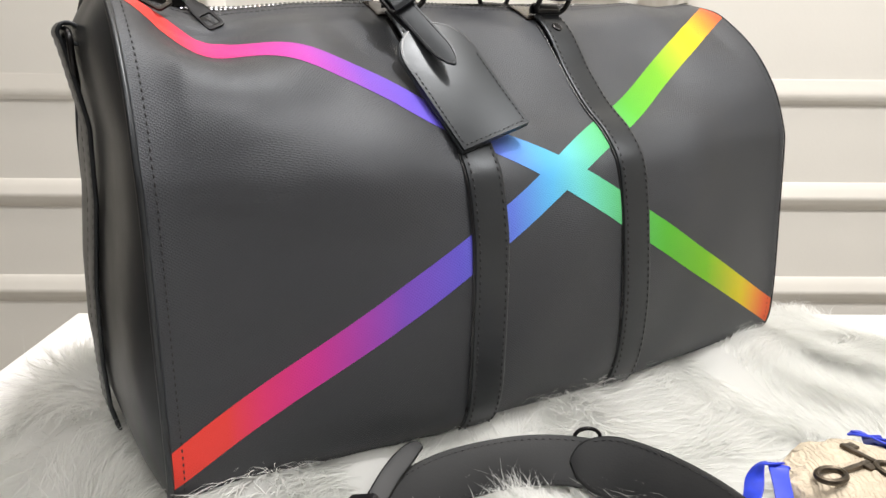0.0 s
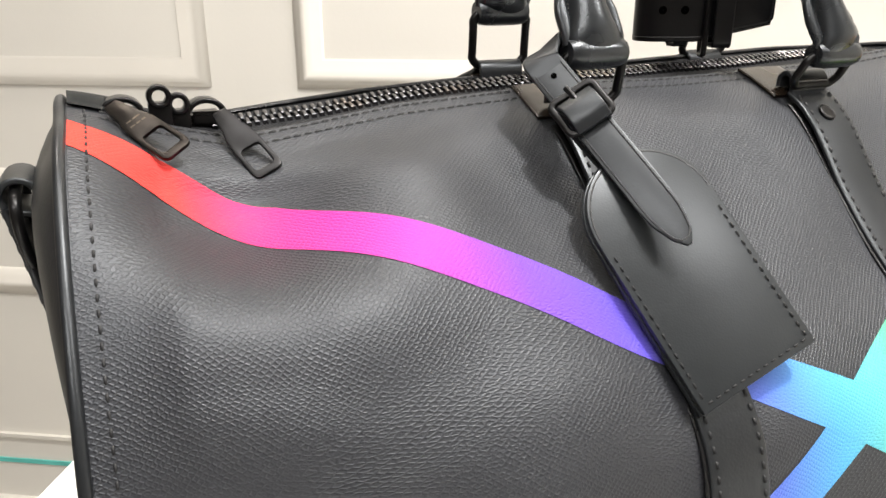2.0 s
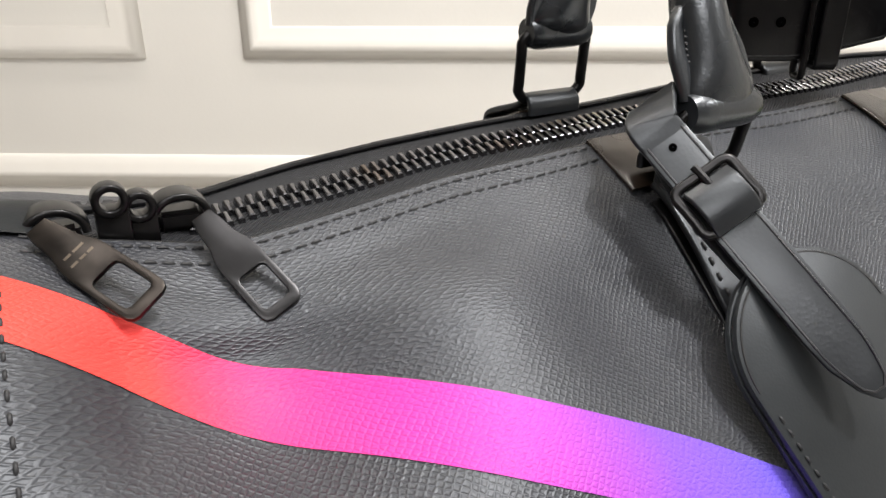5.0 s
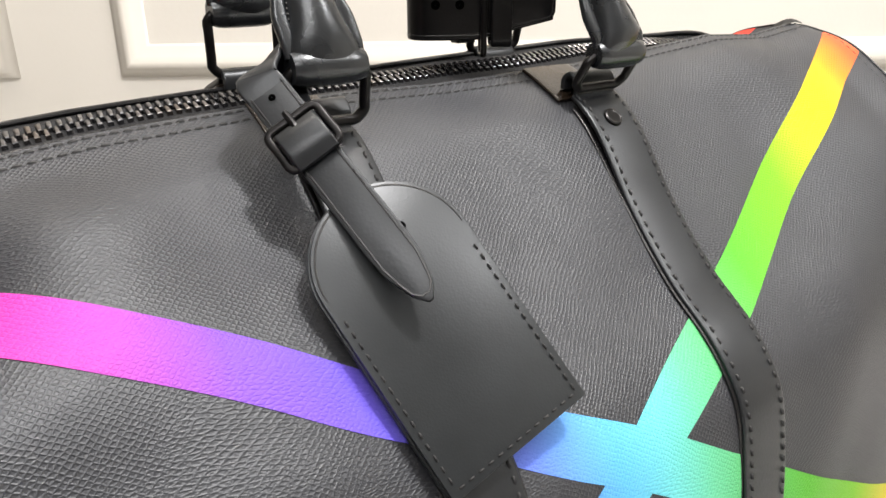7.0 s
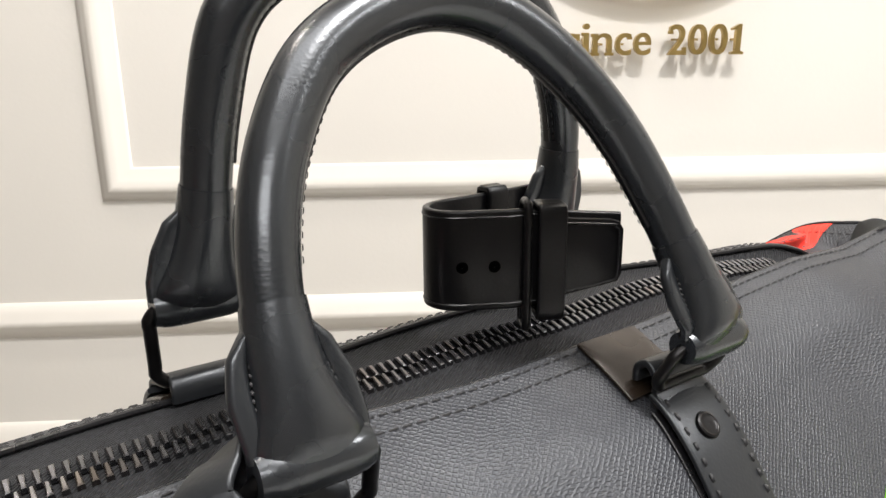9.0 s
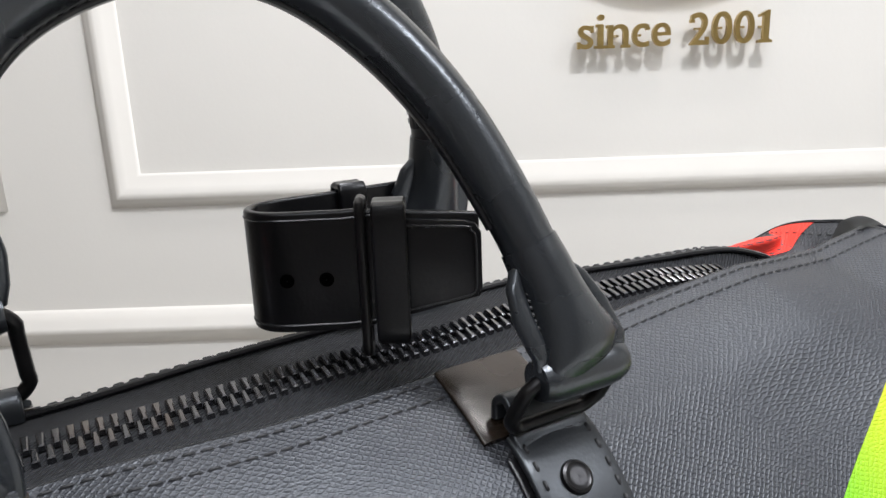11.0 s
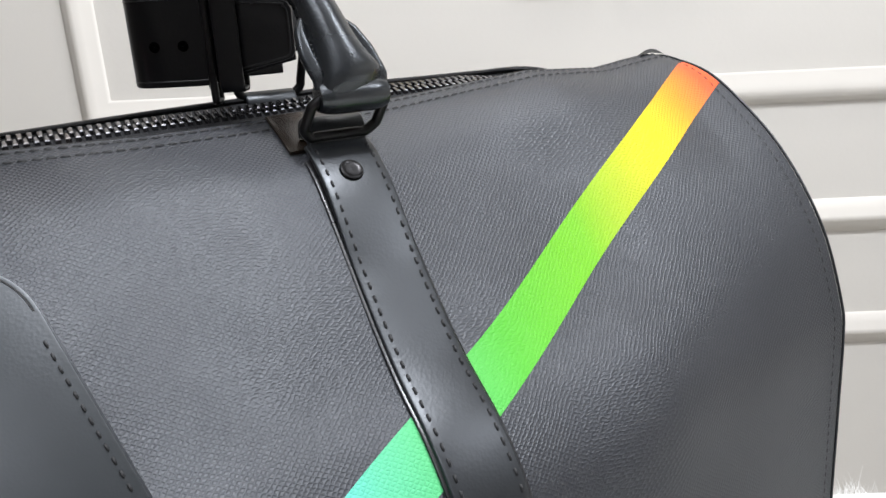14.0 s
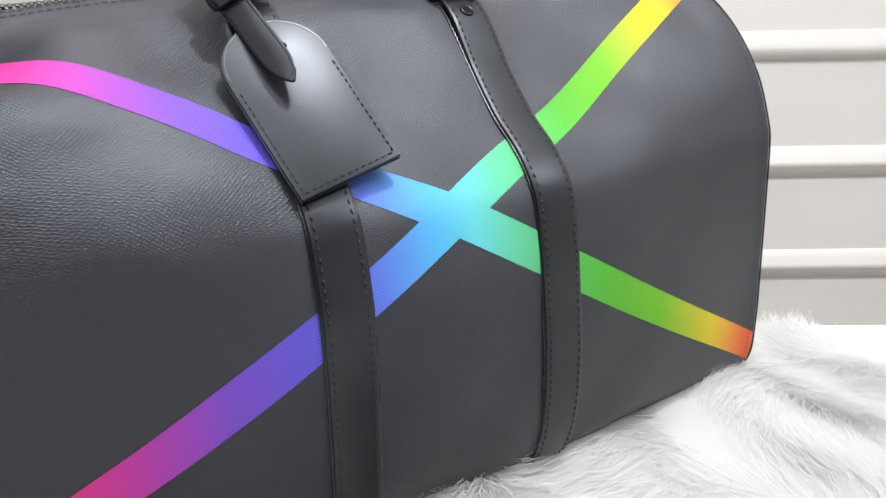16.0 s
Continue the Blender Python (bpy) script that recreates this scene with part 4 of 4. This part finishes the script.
T0, T1, T2 = np.array((-0.0760, -0.0855, 0.2228)), np.array((-0.0257, -0.0816, 0.2366)), np.array((-0.0440, -0.0413, 0.2836))
E1 = unit(T1 - T0)
E3 = unit(np.cross(E1, T2 - T0))
E2 = unit(np.cross(E3, E1))


def tag_outline(g=0.0):
    w, h, arch = 0.0526, 0.0640, 0.0245
    out = [(g, g), (w - g, g), (w - g, h)]
    for i in range(1, 24):
        t = math.pi * i / 24
        out.append((w / 2 + (w / 2 - g) * math.cos(t), h + (arch - g) * math.sin(t)))
    return out + [(g, h)]


back_o = T0 - E3 * 0.0042
leaf = plate("back_leaf", tag_outline(), 0.0020, back_o, E1, E2, M_TAG, tag, "back leaf with painted edge", 0.0006)
leaf2 = plate("front_leaf", tag_outline(0.0003), 0.0021, back_o + E3 * 0.0023, E1, E2, M_TAG, tag, "smooth front leaf", 0.0007)
edge_line = [T0 + E3 * 0.0000 + E1 * a + E2 * b for a, b in tag_outline(0.0016)]
tube("edge_crease", spline(edge_line[2:], 80), 0.00042, M_EDGE, tag, "pressed line along the edge", hint=tuple(E3), n=6)
dome("punch_hole", 0.0014, 0.0003, Matrix.Translation(T0 + E3 * 0.0003 + E1 * 0.033 + E2 * 0.072) @ Vector(E3).to_track_quat("Z", "Y").to_matrix().to_4x4(), M_HOLE, tag, "black disc painted as a shaded punched hole")
for x0, x1, y0 in ((0.0215, 0.0245, 0.0800), (0.0252, 0.0300, 0.0800), (0.0225, 0.0290, 0.0775)):
    plate("mark", [(x0, y0), (x1, y0), (x1, y0 + 0.0014), (x0, y0 + 0.0014)], 0.00015, T0 + E3 * 0.0002, E1, E2, M_EDGE, leaf2, "small embossed mark", 0)
rows = []
poly = [(0.0026, 0.058), (0.0026, 0.0028), (0.0497, 0.0028), (0.0497, 0.058)]
for (ax, ay), (bx_, by_) in zip(poly, poly[1:]):
    L = math.hypot(bx_ - ax, by_ - ay)
    for d in np.arange(0.0006, L - 0.002, 0.0036):
        f0, f1 = d / L, (d + 0.0024) / L
        p = [T0 + E3 * 0.0005 + E1 * (ax + (bx_ - ax) * f) + E2 * (ay + (by_ - ay) * f) for f in (f0, f1)]
        rows.append((p[0], p[1], E3))
stitches("stitching", rows, M_THREAD, tag, 0.00036)

TIP = np.array((-0.0668, -0.0610, 0.2708))
HOLE = np.array((-0.0845, -0.0035, 0.3185))
A = unit(TIP - HOLE)
W = unit(np.array((0.75, 0.0, 0.65)))
W = unit(W - A * (W @ A))
N = unit(np.cross(W, A))
if N[1] > 0:
    N = -N
LEN = float(np.linalg.norm(TIP - HOLE))
half = 0.0067
out = [(-half, 0.004), (half, 0.004), (half, -LEN + 0.020), (half * 0.92, -LEN + 0.012), (half * 0.55, -LEN + 0.004), (0.0008, -LEN), (-0.0008, -LEN), (-half * 0.55, -LEN + 0.004), (-half * 0.92, -LEN + 0.012), (-half, -LEN + 0.020)]
plate("tag_strap", out, 0.0020, HOLE - N * 0.001 if np.cross(W, -A) @ N > 0 else HOLE + N * 0.001, W, -A, M_STRAP, tag, "pointed leather strap end", 0.0006)
crease = [(x * 0.80, y if y > -LEN + 0.003 else y + 0.0022) for x, y in out[1:]] + [(-half * 0.80, 0.004)]
tube("edge_crease", spline([HOLE + N * 0.00102 + W * x - A * y for x, y in crease], 60), 0.00032, M_EDGE, tag, "pressed line along the strap edge", hint=tuple(N), n=6)
# strap going up, round the wire ring and behind
up0 = HOLE - A * 0.003
loop = [up0, up0 - A * 0.006 + N * 0.0006, np.array((-0.0815, 0.0085, 0.3275)), np.array((-0.0770, 0.0105, 0.3275)), np.array((-0.0760, 0.0090, 0.3200)), HOLE + A * 0.012 - N * 0.0065, HOLE + A * 0.030 - N * 0.0065, HOLE + A * 0.042 - N * 0.0040]
lp = spline(loop, 50)
tg = unit(np.gradient(lp, axis=0))
sd = unit(np.tile(W, (50, 1)) - tg * (tg @ W)[:, None])
sweep("strap_loop", lp, sd, unit(np.cross(sd, tg)), slab(0.0136, 0.0019), M_STRAP, tag, "strap looped through the handle ring")
# buckle
B0 = HOLE + A * 0.0165 + N * 0.0026
bw, bl = 0.0086, 0.0070
corners = [(-bw, -bl), (bw, -bl), (bw, bl), (-bw, bl)]
dense = []
for j in range(4):
    a_, b_ = np.array(corners[j]), np.array(corners[(j + 1) % 4])
    for t in (0.1, 0.35, 0.65, 0.9):
        q = a_ + (b_ - a_) * t
        dense.append(B0 + W * q[0] + A * q[1])
bp = spline(dense, 64, True)
tg = unit(np.roll(bp, -1, 0) - np.roll(bp, 1, 0))
sweep("buckle", bp, np.cross(tg, N), np.tile(N, (64, 1)), slab(0.0026, 0.0022), M_METAL, tag, "square black metal buckle", closed=True)
tube("buckle_prong", spline([B0 - A * bl * 1.35 + N * 0.0006 + W * 0.0, B0 - A * bl * 0.4 + N * 0.0012, B0 + A * 0.0010 - N * 0.0008], 12), 0.0011, M_METAL, tag, "buckle prong", hint=tuple(N), n=8)
kp = [B0 - A * 0.005 + N * 0.0002, B0 + N * 0.0022 - A * 0.0015, B0 + N * 0.0024 + A * 0.0040, B0 + A * 0.0084 + N * 0.0004]
kp = spline(kp, 14)
sweep("strap_bridge", kp, np.tile(W, (14, 1)), np.tile(N, (14, 1)), slab(0.0138, 0.0018), M_STRAP, tag, "strap arching through the buckle")
for d in (-0.0005, 0.0270):
    m = Matrix.Translation(HOLE + A * d + N * 0.0012) @ Vector(N).to_track_quat("Z", "Y").to_matrix().to_4x4()
    if d < 0.02:
        dome("punch_hole", 0.0011, 0.0002, m, M_HOLE, tag, "black disc painted as a shaded punched hole")

# ---- wide buckled loop on the rear handle ----
loop_thing = thing("buckled_leather_loop", BAG, "wide black buckled leather loop fixed to the rear handle ring", "leather loop")
LZ, LH = 0.3405, 0.0325
pts2 = [(0.0660, 0.0775), (0.0600, 0.0770), (0.0450, 0.0755), (0.0280, 0.0745), (0.0160, 0.0740), (0.0095, 0.0715), (0.0068, 0.0668), (0.0078, 0.0612), (0.0126, 0.0568), (0.0218, 0.0520), (0.0330, 0.0455), (0.0450, 0.0390), (0.0520, 0.0352), (0.0565, 0.0328)]
lp = np.array([(p[0], p[1], LZ + 0.0030 * min(max((k / 89 - 0.72) / 0.28, 0), 1)) for k, p in enumerate(spline(pts2, 90))])
tg = unit(np.gradient(lp, axis=0))
outw = np.cross(tg, (0, 0, 1.0))
sweep("band", lp, np.tile((0, 0, 1.0), (90, 1)), outw, np.array([slab(a, 0.0024, 0.0009) for a in np.interp(np.linspace(0, 1, 90), [0, 0.74, 1], [LH, LH, LH * 0.70])]), M_LOOP, loop_thing, "wide band bent into a loop")
for dz in (-LH / 2 + 0.0021, LH / 2 - 0.0021):
    tube("edge_crease", (lp + outw * 0.00115 + (0, 0, dz))[:72], 0.00034, M_EDGE, loop_thing, "pressed line along the band", hint=(0, 0, 1), n=6)
F0, F1 = np.array((0.0126, 0.0568, LZ)), np.array((0.0620, 0.0300, LZ))
ax3 = unit(F1 - F0)
pr3 = np.cross(ax3, (0, 0, 1.0))
up3 = np.array((0, 0, 1.0))


def rounded_frame(c, a, b, wa, wb, n=64):
    """A closed rectangle with soft corners, wa by wb along a and b."""
    cs = [c + a * sa * wa / 2 + b * sb * wb / 2 for sa, sb in ((-1, -1), (-1, 1), (1, 1), (1, -1))]
    dense = []
    for j in range(4):
        for t in (0.08, 0.35, 0.65, 0.92):
            dense.append(cs[j] + (cs[(j + 1) % 4] - cs[j]) * t)
    return spline(dense, n, True)


to = [(0, -0.0130), (0.020, -0.0086), (0.0242, -0.0074), (0.0255, -0.0052), (0.0255, 0.0095), (0.0240, 0.0120), (0.021, 0.0129), (0, 0.0142)]
plate("tongue", to, 0.0022, F0 + ax3 * 0.0250 + pr3 * 0.0014, ax3, up3, M_LOOP, loop_thing, "shaped end of the band", 0.0007)
inner = [(a - 0.0016 if a > 0.022 else a, b * 0.88) for a, b in to]
tube("edge_crease", spline([F0 + ax3 * (0.0250 + a) + pr3 * 0.0037 + up3 * b for a, b in inner], 50), 0.00032, M_EDGE, loop_thing, "pressed line along the tongue", hint=tuple(pr3), n=6)
kp = rounded_frame(F0 + ax3 * 0.0272 + pr3 * 0.0015, pr3, up3, 0.0095, LH + 0.0026)
tg = unit(np.roll(kp, -1, 0) - np.roll(kp, 1, 0))
sweep("keeper", kp, np.tile(ax3, (64, 1)), np.cross(tg, ax3), slab(0.0088, 0.0020), M_LOOP, loop_thing, "leather keeper round the band", closed=True)
kp = rounded_frame(np.array((0.0390, 0.0752, LZ - 0.001)), np.array((0, 1.0, 0)), up3, 0.0062, LH + 0.0040)
tg = unit(np.roll(kp, -1, 0) - np.roll(kp, 1, 0))
sweep("keeper", kp, np.tile((1.0, 0, 0), (64, 1)), np.cross(tg, (1.0, 0, 0)), slab(0.0085, 0.0020), M_LOOP, loop_thing, "leather keeper on the rear strand", closed=True)
bk = rounded_frame(F0 + ax3 * 0.0200 + pr3 * 0.0002 - up3 * 0.0018, pr3, up3, 0.0075, LH + 0.0075)
tube("buckle_frame", bk, 0.0014, M_METAL, loop_thing, "black metal buckle frame", hint=tuple(ax3), closed=True, n=10)
for d in (0.0, 0.0102):
    mm = Matrix.Translation(F0 + ax3 * d + pr3 * 0.0011 - up3 * 0.0018) @ Vector(pr3).to_track_quat("Z", "Y").to_matrix().to_4x4()
    dome("punch_hole", 0.0019, 0.0004, mm, M_HOLE, loop_thing, "black disc painted as a shaded punched hole")

# ---- shoulder strap lying on the fur ----
sstrap = thing("shoulder_strap", Matrix(), "black leather shoulder strap with padded section, curled on the fur", "strap")
arc = spline([(-0.088, -0.250, 0.030), (-0.068, -0.200, 0.036), (-0.032, -0.158, 0.039), (0.012, -0.138, 0.040), (0.050, -0.136, 0.040), (0.086, -0.153, 0.040), (0.114, -0.186, 0.039), (0.135, -0.232, 0.036)], 80)
tg = unit(np.gradient(arc, axis=0))
outn = unit(np.cross(tg, (0, 0, 1.0)))
lean = unit(np.array([0, 0, 0.72]) - outn * 0.70)
nrm = np.cross(tg, lean)
sweep("band", arc + lean * -0.002, lean, nrm, slab(0.031, 0.0028), M_SLING, sstrap, "smooth leather band")
rows = []
for i in range(2, 78):
    for d in (-0.0125, 0.0125):
        q = arc[i] + lean[i] * (d - 0.002) + nrm[i] * 0.0016
        rows.append((q, q + (arc[i + 1] - arc[i]) * 0.6, nrm[i]))
        q = q - nrm[i] * 0.0032
        rows.append((q, q + (arc[i + 1] - arc[i]) * 0.6, -nrm[i]))
stitches("stitching", rows, M_THREAD, sstrap, 0.0003)
i0 = 47
pa = arc[i0:]
k = np.linspace(0, 1, len(pa))
wd = 0.040 * np.clip(np.sqrt(np.clip(1 - (1 - np.clip(k / 0.22, 0, 1)) ** 2, 0, 1)), 0.12, 1)
sec = np.array([slab(a, 0.0062, 0.0026) for a in wd])
sweep("shoulder_pad", pa + lean[i0:] * -0.002, lean[i0:], nrm[i0:], sec, M_SLING, sstrap, "wide padded section with rounded end")
rows = []
for i in range(3, len(pa) - 1):
    for sg in (-1, 1):
        q = pa[i] + lean[i0 + i] * (-0.002 + sg * (wd[i] / 2 - 0.0035))
        q2 = pa[i + 1] + lean[i0 + i + 1] * (-0.002 + sg * (wd[i + 1] / 2 - 0.0035))
        for o in (-0.0034, 0.0034):
            rows.append((q + nrm[i0 + i] * o, q + (q2 - q) * 0.65 + nrm[i0 + i] * o, nrm[i0 + i] * o))
stitches("stitching", rows, M_THREAD, sstrap, 0.0003)
# folded free end standing up beside the band
fe = spline([(-0.078, -0.215, 0.030), (-0.068, -0.192, 0.041), (-0.058, -0.171, 0.050), (-0.047, -0.155, 0.056), (-0.042, -0.150, 0.057)], 20)
tg = unit(np.gradient(fe, axis=0))
sdv = unit(np.cross(tg, (0.3, -0.4, 1.0)))
wf = np.array([slab(a, 0.003) for a in np.interp(np.linspace(0, 1, 20), [0, 0.8, 0.93, 1], [0.012, 0.012, 0.010, 0.006])])
sweep("free_end", fe, sdv, np.cross(tg, sdv), wf, M_SLING, sstrap, "rounded free end of the strap")
dr = [(0.062 + 0.008 * math.cos(t), -0.127, 0.049 + 0.006 * math.sin(t)) for t in np.linspace(0, 2 * math.pi, 21)[:-1]]
tube("slide_ring", dr, 0.0013, M_METAL, sstrap, "small black metal ring", hint=(0, 1, 0), closed=True, n=8)
blk = [(-0.084, -0.222, 0.045), (-0.071, -0.196, 0.050)]
sweep("keeper", spline([blk[0], ((blk[0][0] + blk[1][0]) / 2, -0.209, 0.049), blk[1]], 8), np.tile(unit((0.8, -0.4, 0.3)), (8, 1)), np.tile((0, 0, 1.0), (8, 1)), slab(0.020, 0.009), M_EDGE, sstrap, "leather keeper")

# ---- pouch with blue ties ----
pouch = thing("drawstring_pouch", Matrix(), "beige cotton drawstring pouch with royal blue ties, lying on the fur", "pouch")
nu, nv = 40, 18
v = []
for i in range(nu):
    a = 2 * math.pi * i / nu
    for j in range(nv):
        b = -math.pi / 2 + math.pi * j / (nv - 1)
        r = (abs(math.cos(b)) ** 0.6) * (1 + 0.05 * math.sin(9 * a + 2 * b) + 0.03 * math.sin(17 * a))
        sx, sy = 0.046 * (1 - 0.25 * math.sin(a)), 0.036
        v.append((0.208 + sx * r * math.cos(a), -0.172 + sy * r * math.sin(a), 0.046 + 0.0135 * math.copysign(abs(math.sin(b)) ** 0.8, b) + 0.0025 * noise.noise(Vector((a * 2, b * 2, 3)))))
bm = bmesh.new()
vs = [bm.verts.new(p) for p in v]
for f in grid_faces(nu, nv, True, False):
    bm.faces.new([vs[q] for q in f])
bmesh.ops.remove_doubles(bm, verts=bm.verts, dist=1e-5)
part("cloth", bm, M_WOOL, pouch, "soft pleated beige cloth")
for x0, y0, dx, dy in ((0.160, -0.166, -0.022, -0.020), (0.162, -0.170, -0.010, -0.030), (0.222, -0.138, 0.024, 0.004), (0.224, -0.139, 0.030, -0.006), (0.226, -0.138, 0.022, -0.018)):
    pts = [(x0 + dx * t, y0 + dy * t + 0.004 * math.sin(t * 7 + dx * 90), 0.056 - 0.008 * t + 0.004 * math.sin(t * 5)) for t in np.linspace(0, 1, 6)]
    rp = spline(pts, 24)
    tg = unit(np.gradient(rp, axis=0))
    sd = unit(np.cross(tg, (0.3 * math.sin(x0 * 900), 0.5, 1.0)))
    sweep("ribbon_tie", rp, sd, np.cross(tg, sd), slab(0.011, 0.0012), M_BLUE, pouch, "frayed royal blue ribbon tie")

# ---- keys ----
for kx, ky, rot in ((0.192, -0.184, 25), (0.212, -0.174, 115)):
    key = thing("small_key", Matrix.Translation((kx, ky, 0.0605)) @ Matrix.Rotation(radians(rot), 4, "Z"), "small dark bronze key with oval bow, on the pouch", "key", "keys on the pouch")
    ca = [(-0.012 + 0.0085 * math.cos(t), 0.0062 * math.sin(t), 0.0) for t in np.linspace(0, 2 * math.pi, 29)[:-1]]
    tube("bow", ca, 0.0019, M_KEY, key, hint=(0, 0, 1), closed=True, n=8)
    box("shaft", (0.023, 0.0032, 0.0022), pose(0.0075, 0, 0), M_KEY, key, bevel=0.0005)
    box("bit", (0.006, 0.0062, 0.0018), pose(0.0150, -0.0035, 0), M_KEY, key, bevel=0.0004)

# ---- fur rug ----
rng = np.random.default_rng(7)


def rug_edge(x, y):
    """Signed room inside the rug, in metres."""
    wob = 0.018 * np.sin(x * 19 + 1) + 0.012 * np.sin(x * 43) + 0.016 * np.sin(y * 23 + 2) + 0.010 * np.sin(y * 51)
    return np.minimum(np.minimum(x + 0.345, 0.72 - x), np.minimum(0.185 - 0.25 * np.clip(x - 0.28, 0, 1) - y, y + 0.70)) + wob


def rug_height(x, y):
    e = np.clip(rug_edge(x, y) / 0.05, 0, 1)
    h = 0.017 + 0.004 * np.sin(x * 31 + 2 * np.sin(y * 17)) * np.sin(y * 27 + 1.5 * np.sin(x * 13)) + 0.003 * np.sin(x * 73 + y * 41)
    d = in_bag(x, y)
    return 0.0025 + (h + 0.027 * np.exp(-(np.maximum(d, 0) / 0.048) ** 2)) * np.sqrt(e)


def in_bag(x, y):
    lx = (x - 0.002) * 0.8563 + (y + 0.0015) * 0.5165
    ly = -(x - 0.002) * 0.5165 + (y + 0.0015) * 0.8563 - 0.039
    return np.maximum(np.abs(lx) - 0.246, np.abs(ly) - 0.106)


rug = thing("fur_rug", Matrix(), "long-haired white faux fur rug spread on the table", "rug")
gx, gy = np.meshgrid(np.linspace(-0.44, 0.76, 180), np.linspace(-0.73, 0.24, 150), indexing="ij")
keep = rug_edge(gx, gy) > 0
gz = rug_height(gx, gy)
faces = [f for f in grid_faces(180, 150) if keep.ravel()[list(f)].all()]
link("backing", np.stack([gx, gy, gz], -1).reshape(-1, 3), faces, M_FUR, rug, "matted white fur underlay")


def fur(name, n, x0, x1, y0, y1, length, width, seed):
    r = np.random.default_rng(seed)
    x, y = r.uniform(x0, x1, n), r.uniform(y0, y1, n)
    ok = rug_edge(x, y) > 0
    d = in_bag(x, y)
    ok &= d > -0.012
    x, y, d = x[ok], y[ok], d[ok]
    n = len(x)
    ang = 2.2 * np.sin(x * 9 + 1.3 * np.sin(y * 11)) + 1.7 * np.sin(y * 13 + 2 * np.sin(x * 7)) + 0.8 * np.sin(x * 47 + y * 39) + r.normal(0, 0.35, n) - 1.2
    rise = np.clip(0.42 + 0.25 * np.sin(x * 57 + 3 * np.sin(y * 33)) + r.normal(0, 0.16, n), 0.06, 1.2)
    L = length * r.uniform(0.55, 1.25, n)
    L = np.where(d < 0.0, L * 0.5, L)
    rise = np.where(d < 0.0, 0.1, rise)
    root = np.stack([x, y, rug_height(x, y) - 0.002], 1)
    dirh = np.stack([np.cos(ang), np.sin(ang), 0 * ang], 1)
    side = np.stack([-np.sin(ang), np.cos(ang), 0 * ang], 1)
    tilt = r.normal(0, 0.5, (n, 1))
    side = side * np.cos(tilt) + np.array([0, 0, 1.0]) * np.sin(tilt)
    curl = side * (r.normal(0, 0.18, n) * L)[:, None]
    w = width * r.uniform(0.6, 1.3, n)[:, None]
    pts = []
    for t in (0.0, 0.35, 0.7, 1.0):
        pts.append(root + dirh * (L * np.cos(rise) * t)[:, None] + np.array([0, 0, 1.0]) * (L * np.sin(rise) * (t - 0.45 * t * t))[:, None] + curl * t * t)
    v = np.stack([pts[0] - side * w, pts[0] + side * w, pts[1] - side * w * 0.9, pts[1] + side * w * 0.9, pts[2] - side * w * 0.6, pts[2] + side * w * 0.6, pts[3]], 1).reshape(-1, 3)
    b = np.arange(n) * 7
    quads = np.concatenate([np.stack([b, b + 1, b + 3, b + 2], 1), np.stack([b + 2, b + 3, b + 5, b + 4], 1)])
    tris = np.stack([b + 4, b + 5, b + 6], 1)
    me = bpy.data.meshes.new(name)
    me.vertices.add(len(v))
    me.vertices.foreach_set("co", v.astype(np.float32).ravel())
    loops = np.concatenate([quads.ravel(), tris.ravel()]).astype(np.int32)
    starts = np.concatenate([np.arange(len(quads)) * 4, len(quads) * 4 + np.arange(len(tris)) * 3]).astype(np.int32)
    me.loops.add(len(loops))
    me.loops.foreach_set("vertex_index", loops)
    me.polygons.add(len(starts))
    me.polygons.foreach_set("loop_start", starts)
    me.polygons.foreach_set("use_smooth", np.ones(len(starts), bool))
    me.update(calc_edges=True)
    me.materials.append(M_FUR)
    ob = new(name, me)
    ob.parent = rug
    tagged(ob, "long white fur strands", kind="stuff")


fur("fur", 120000, -0.42, 0.74, -0.40, 0.22, 0.034, 0.00034, 11)
fur("fur", 100000, -0.10, 0.50, -0.30, 0.20, 0.040, 0.00022, 12)
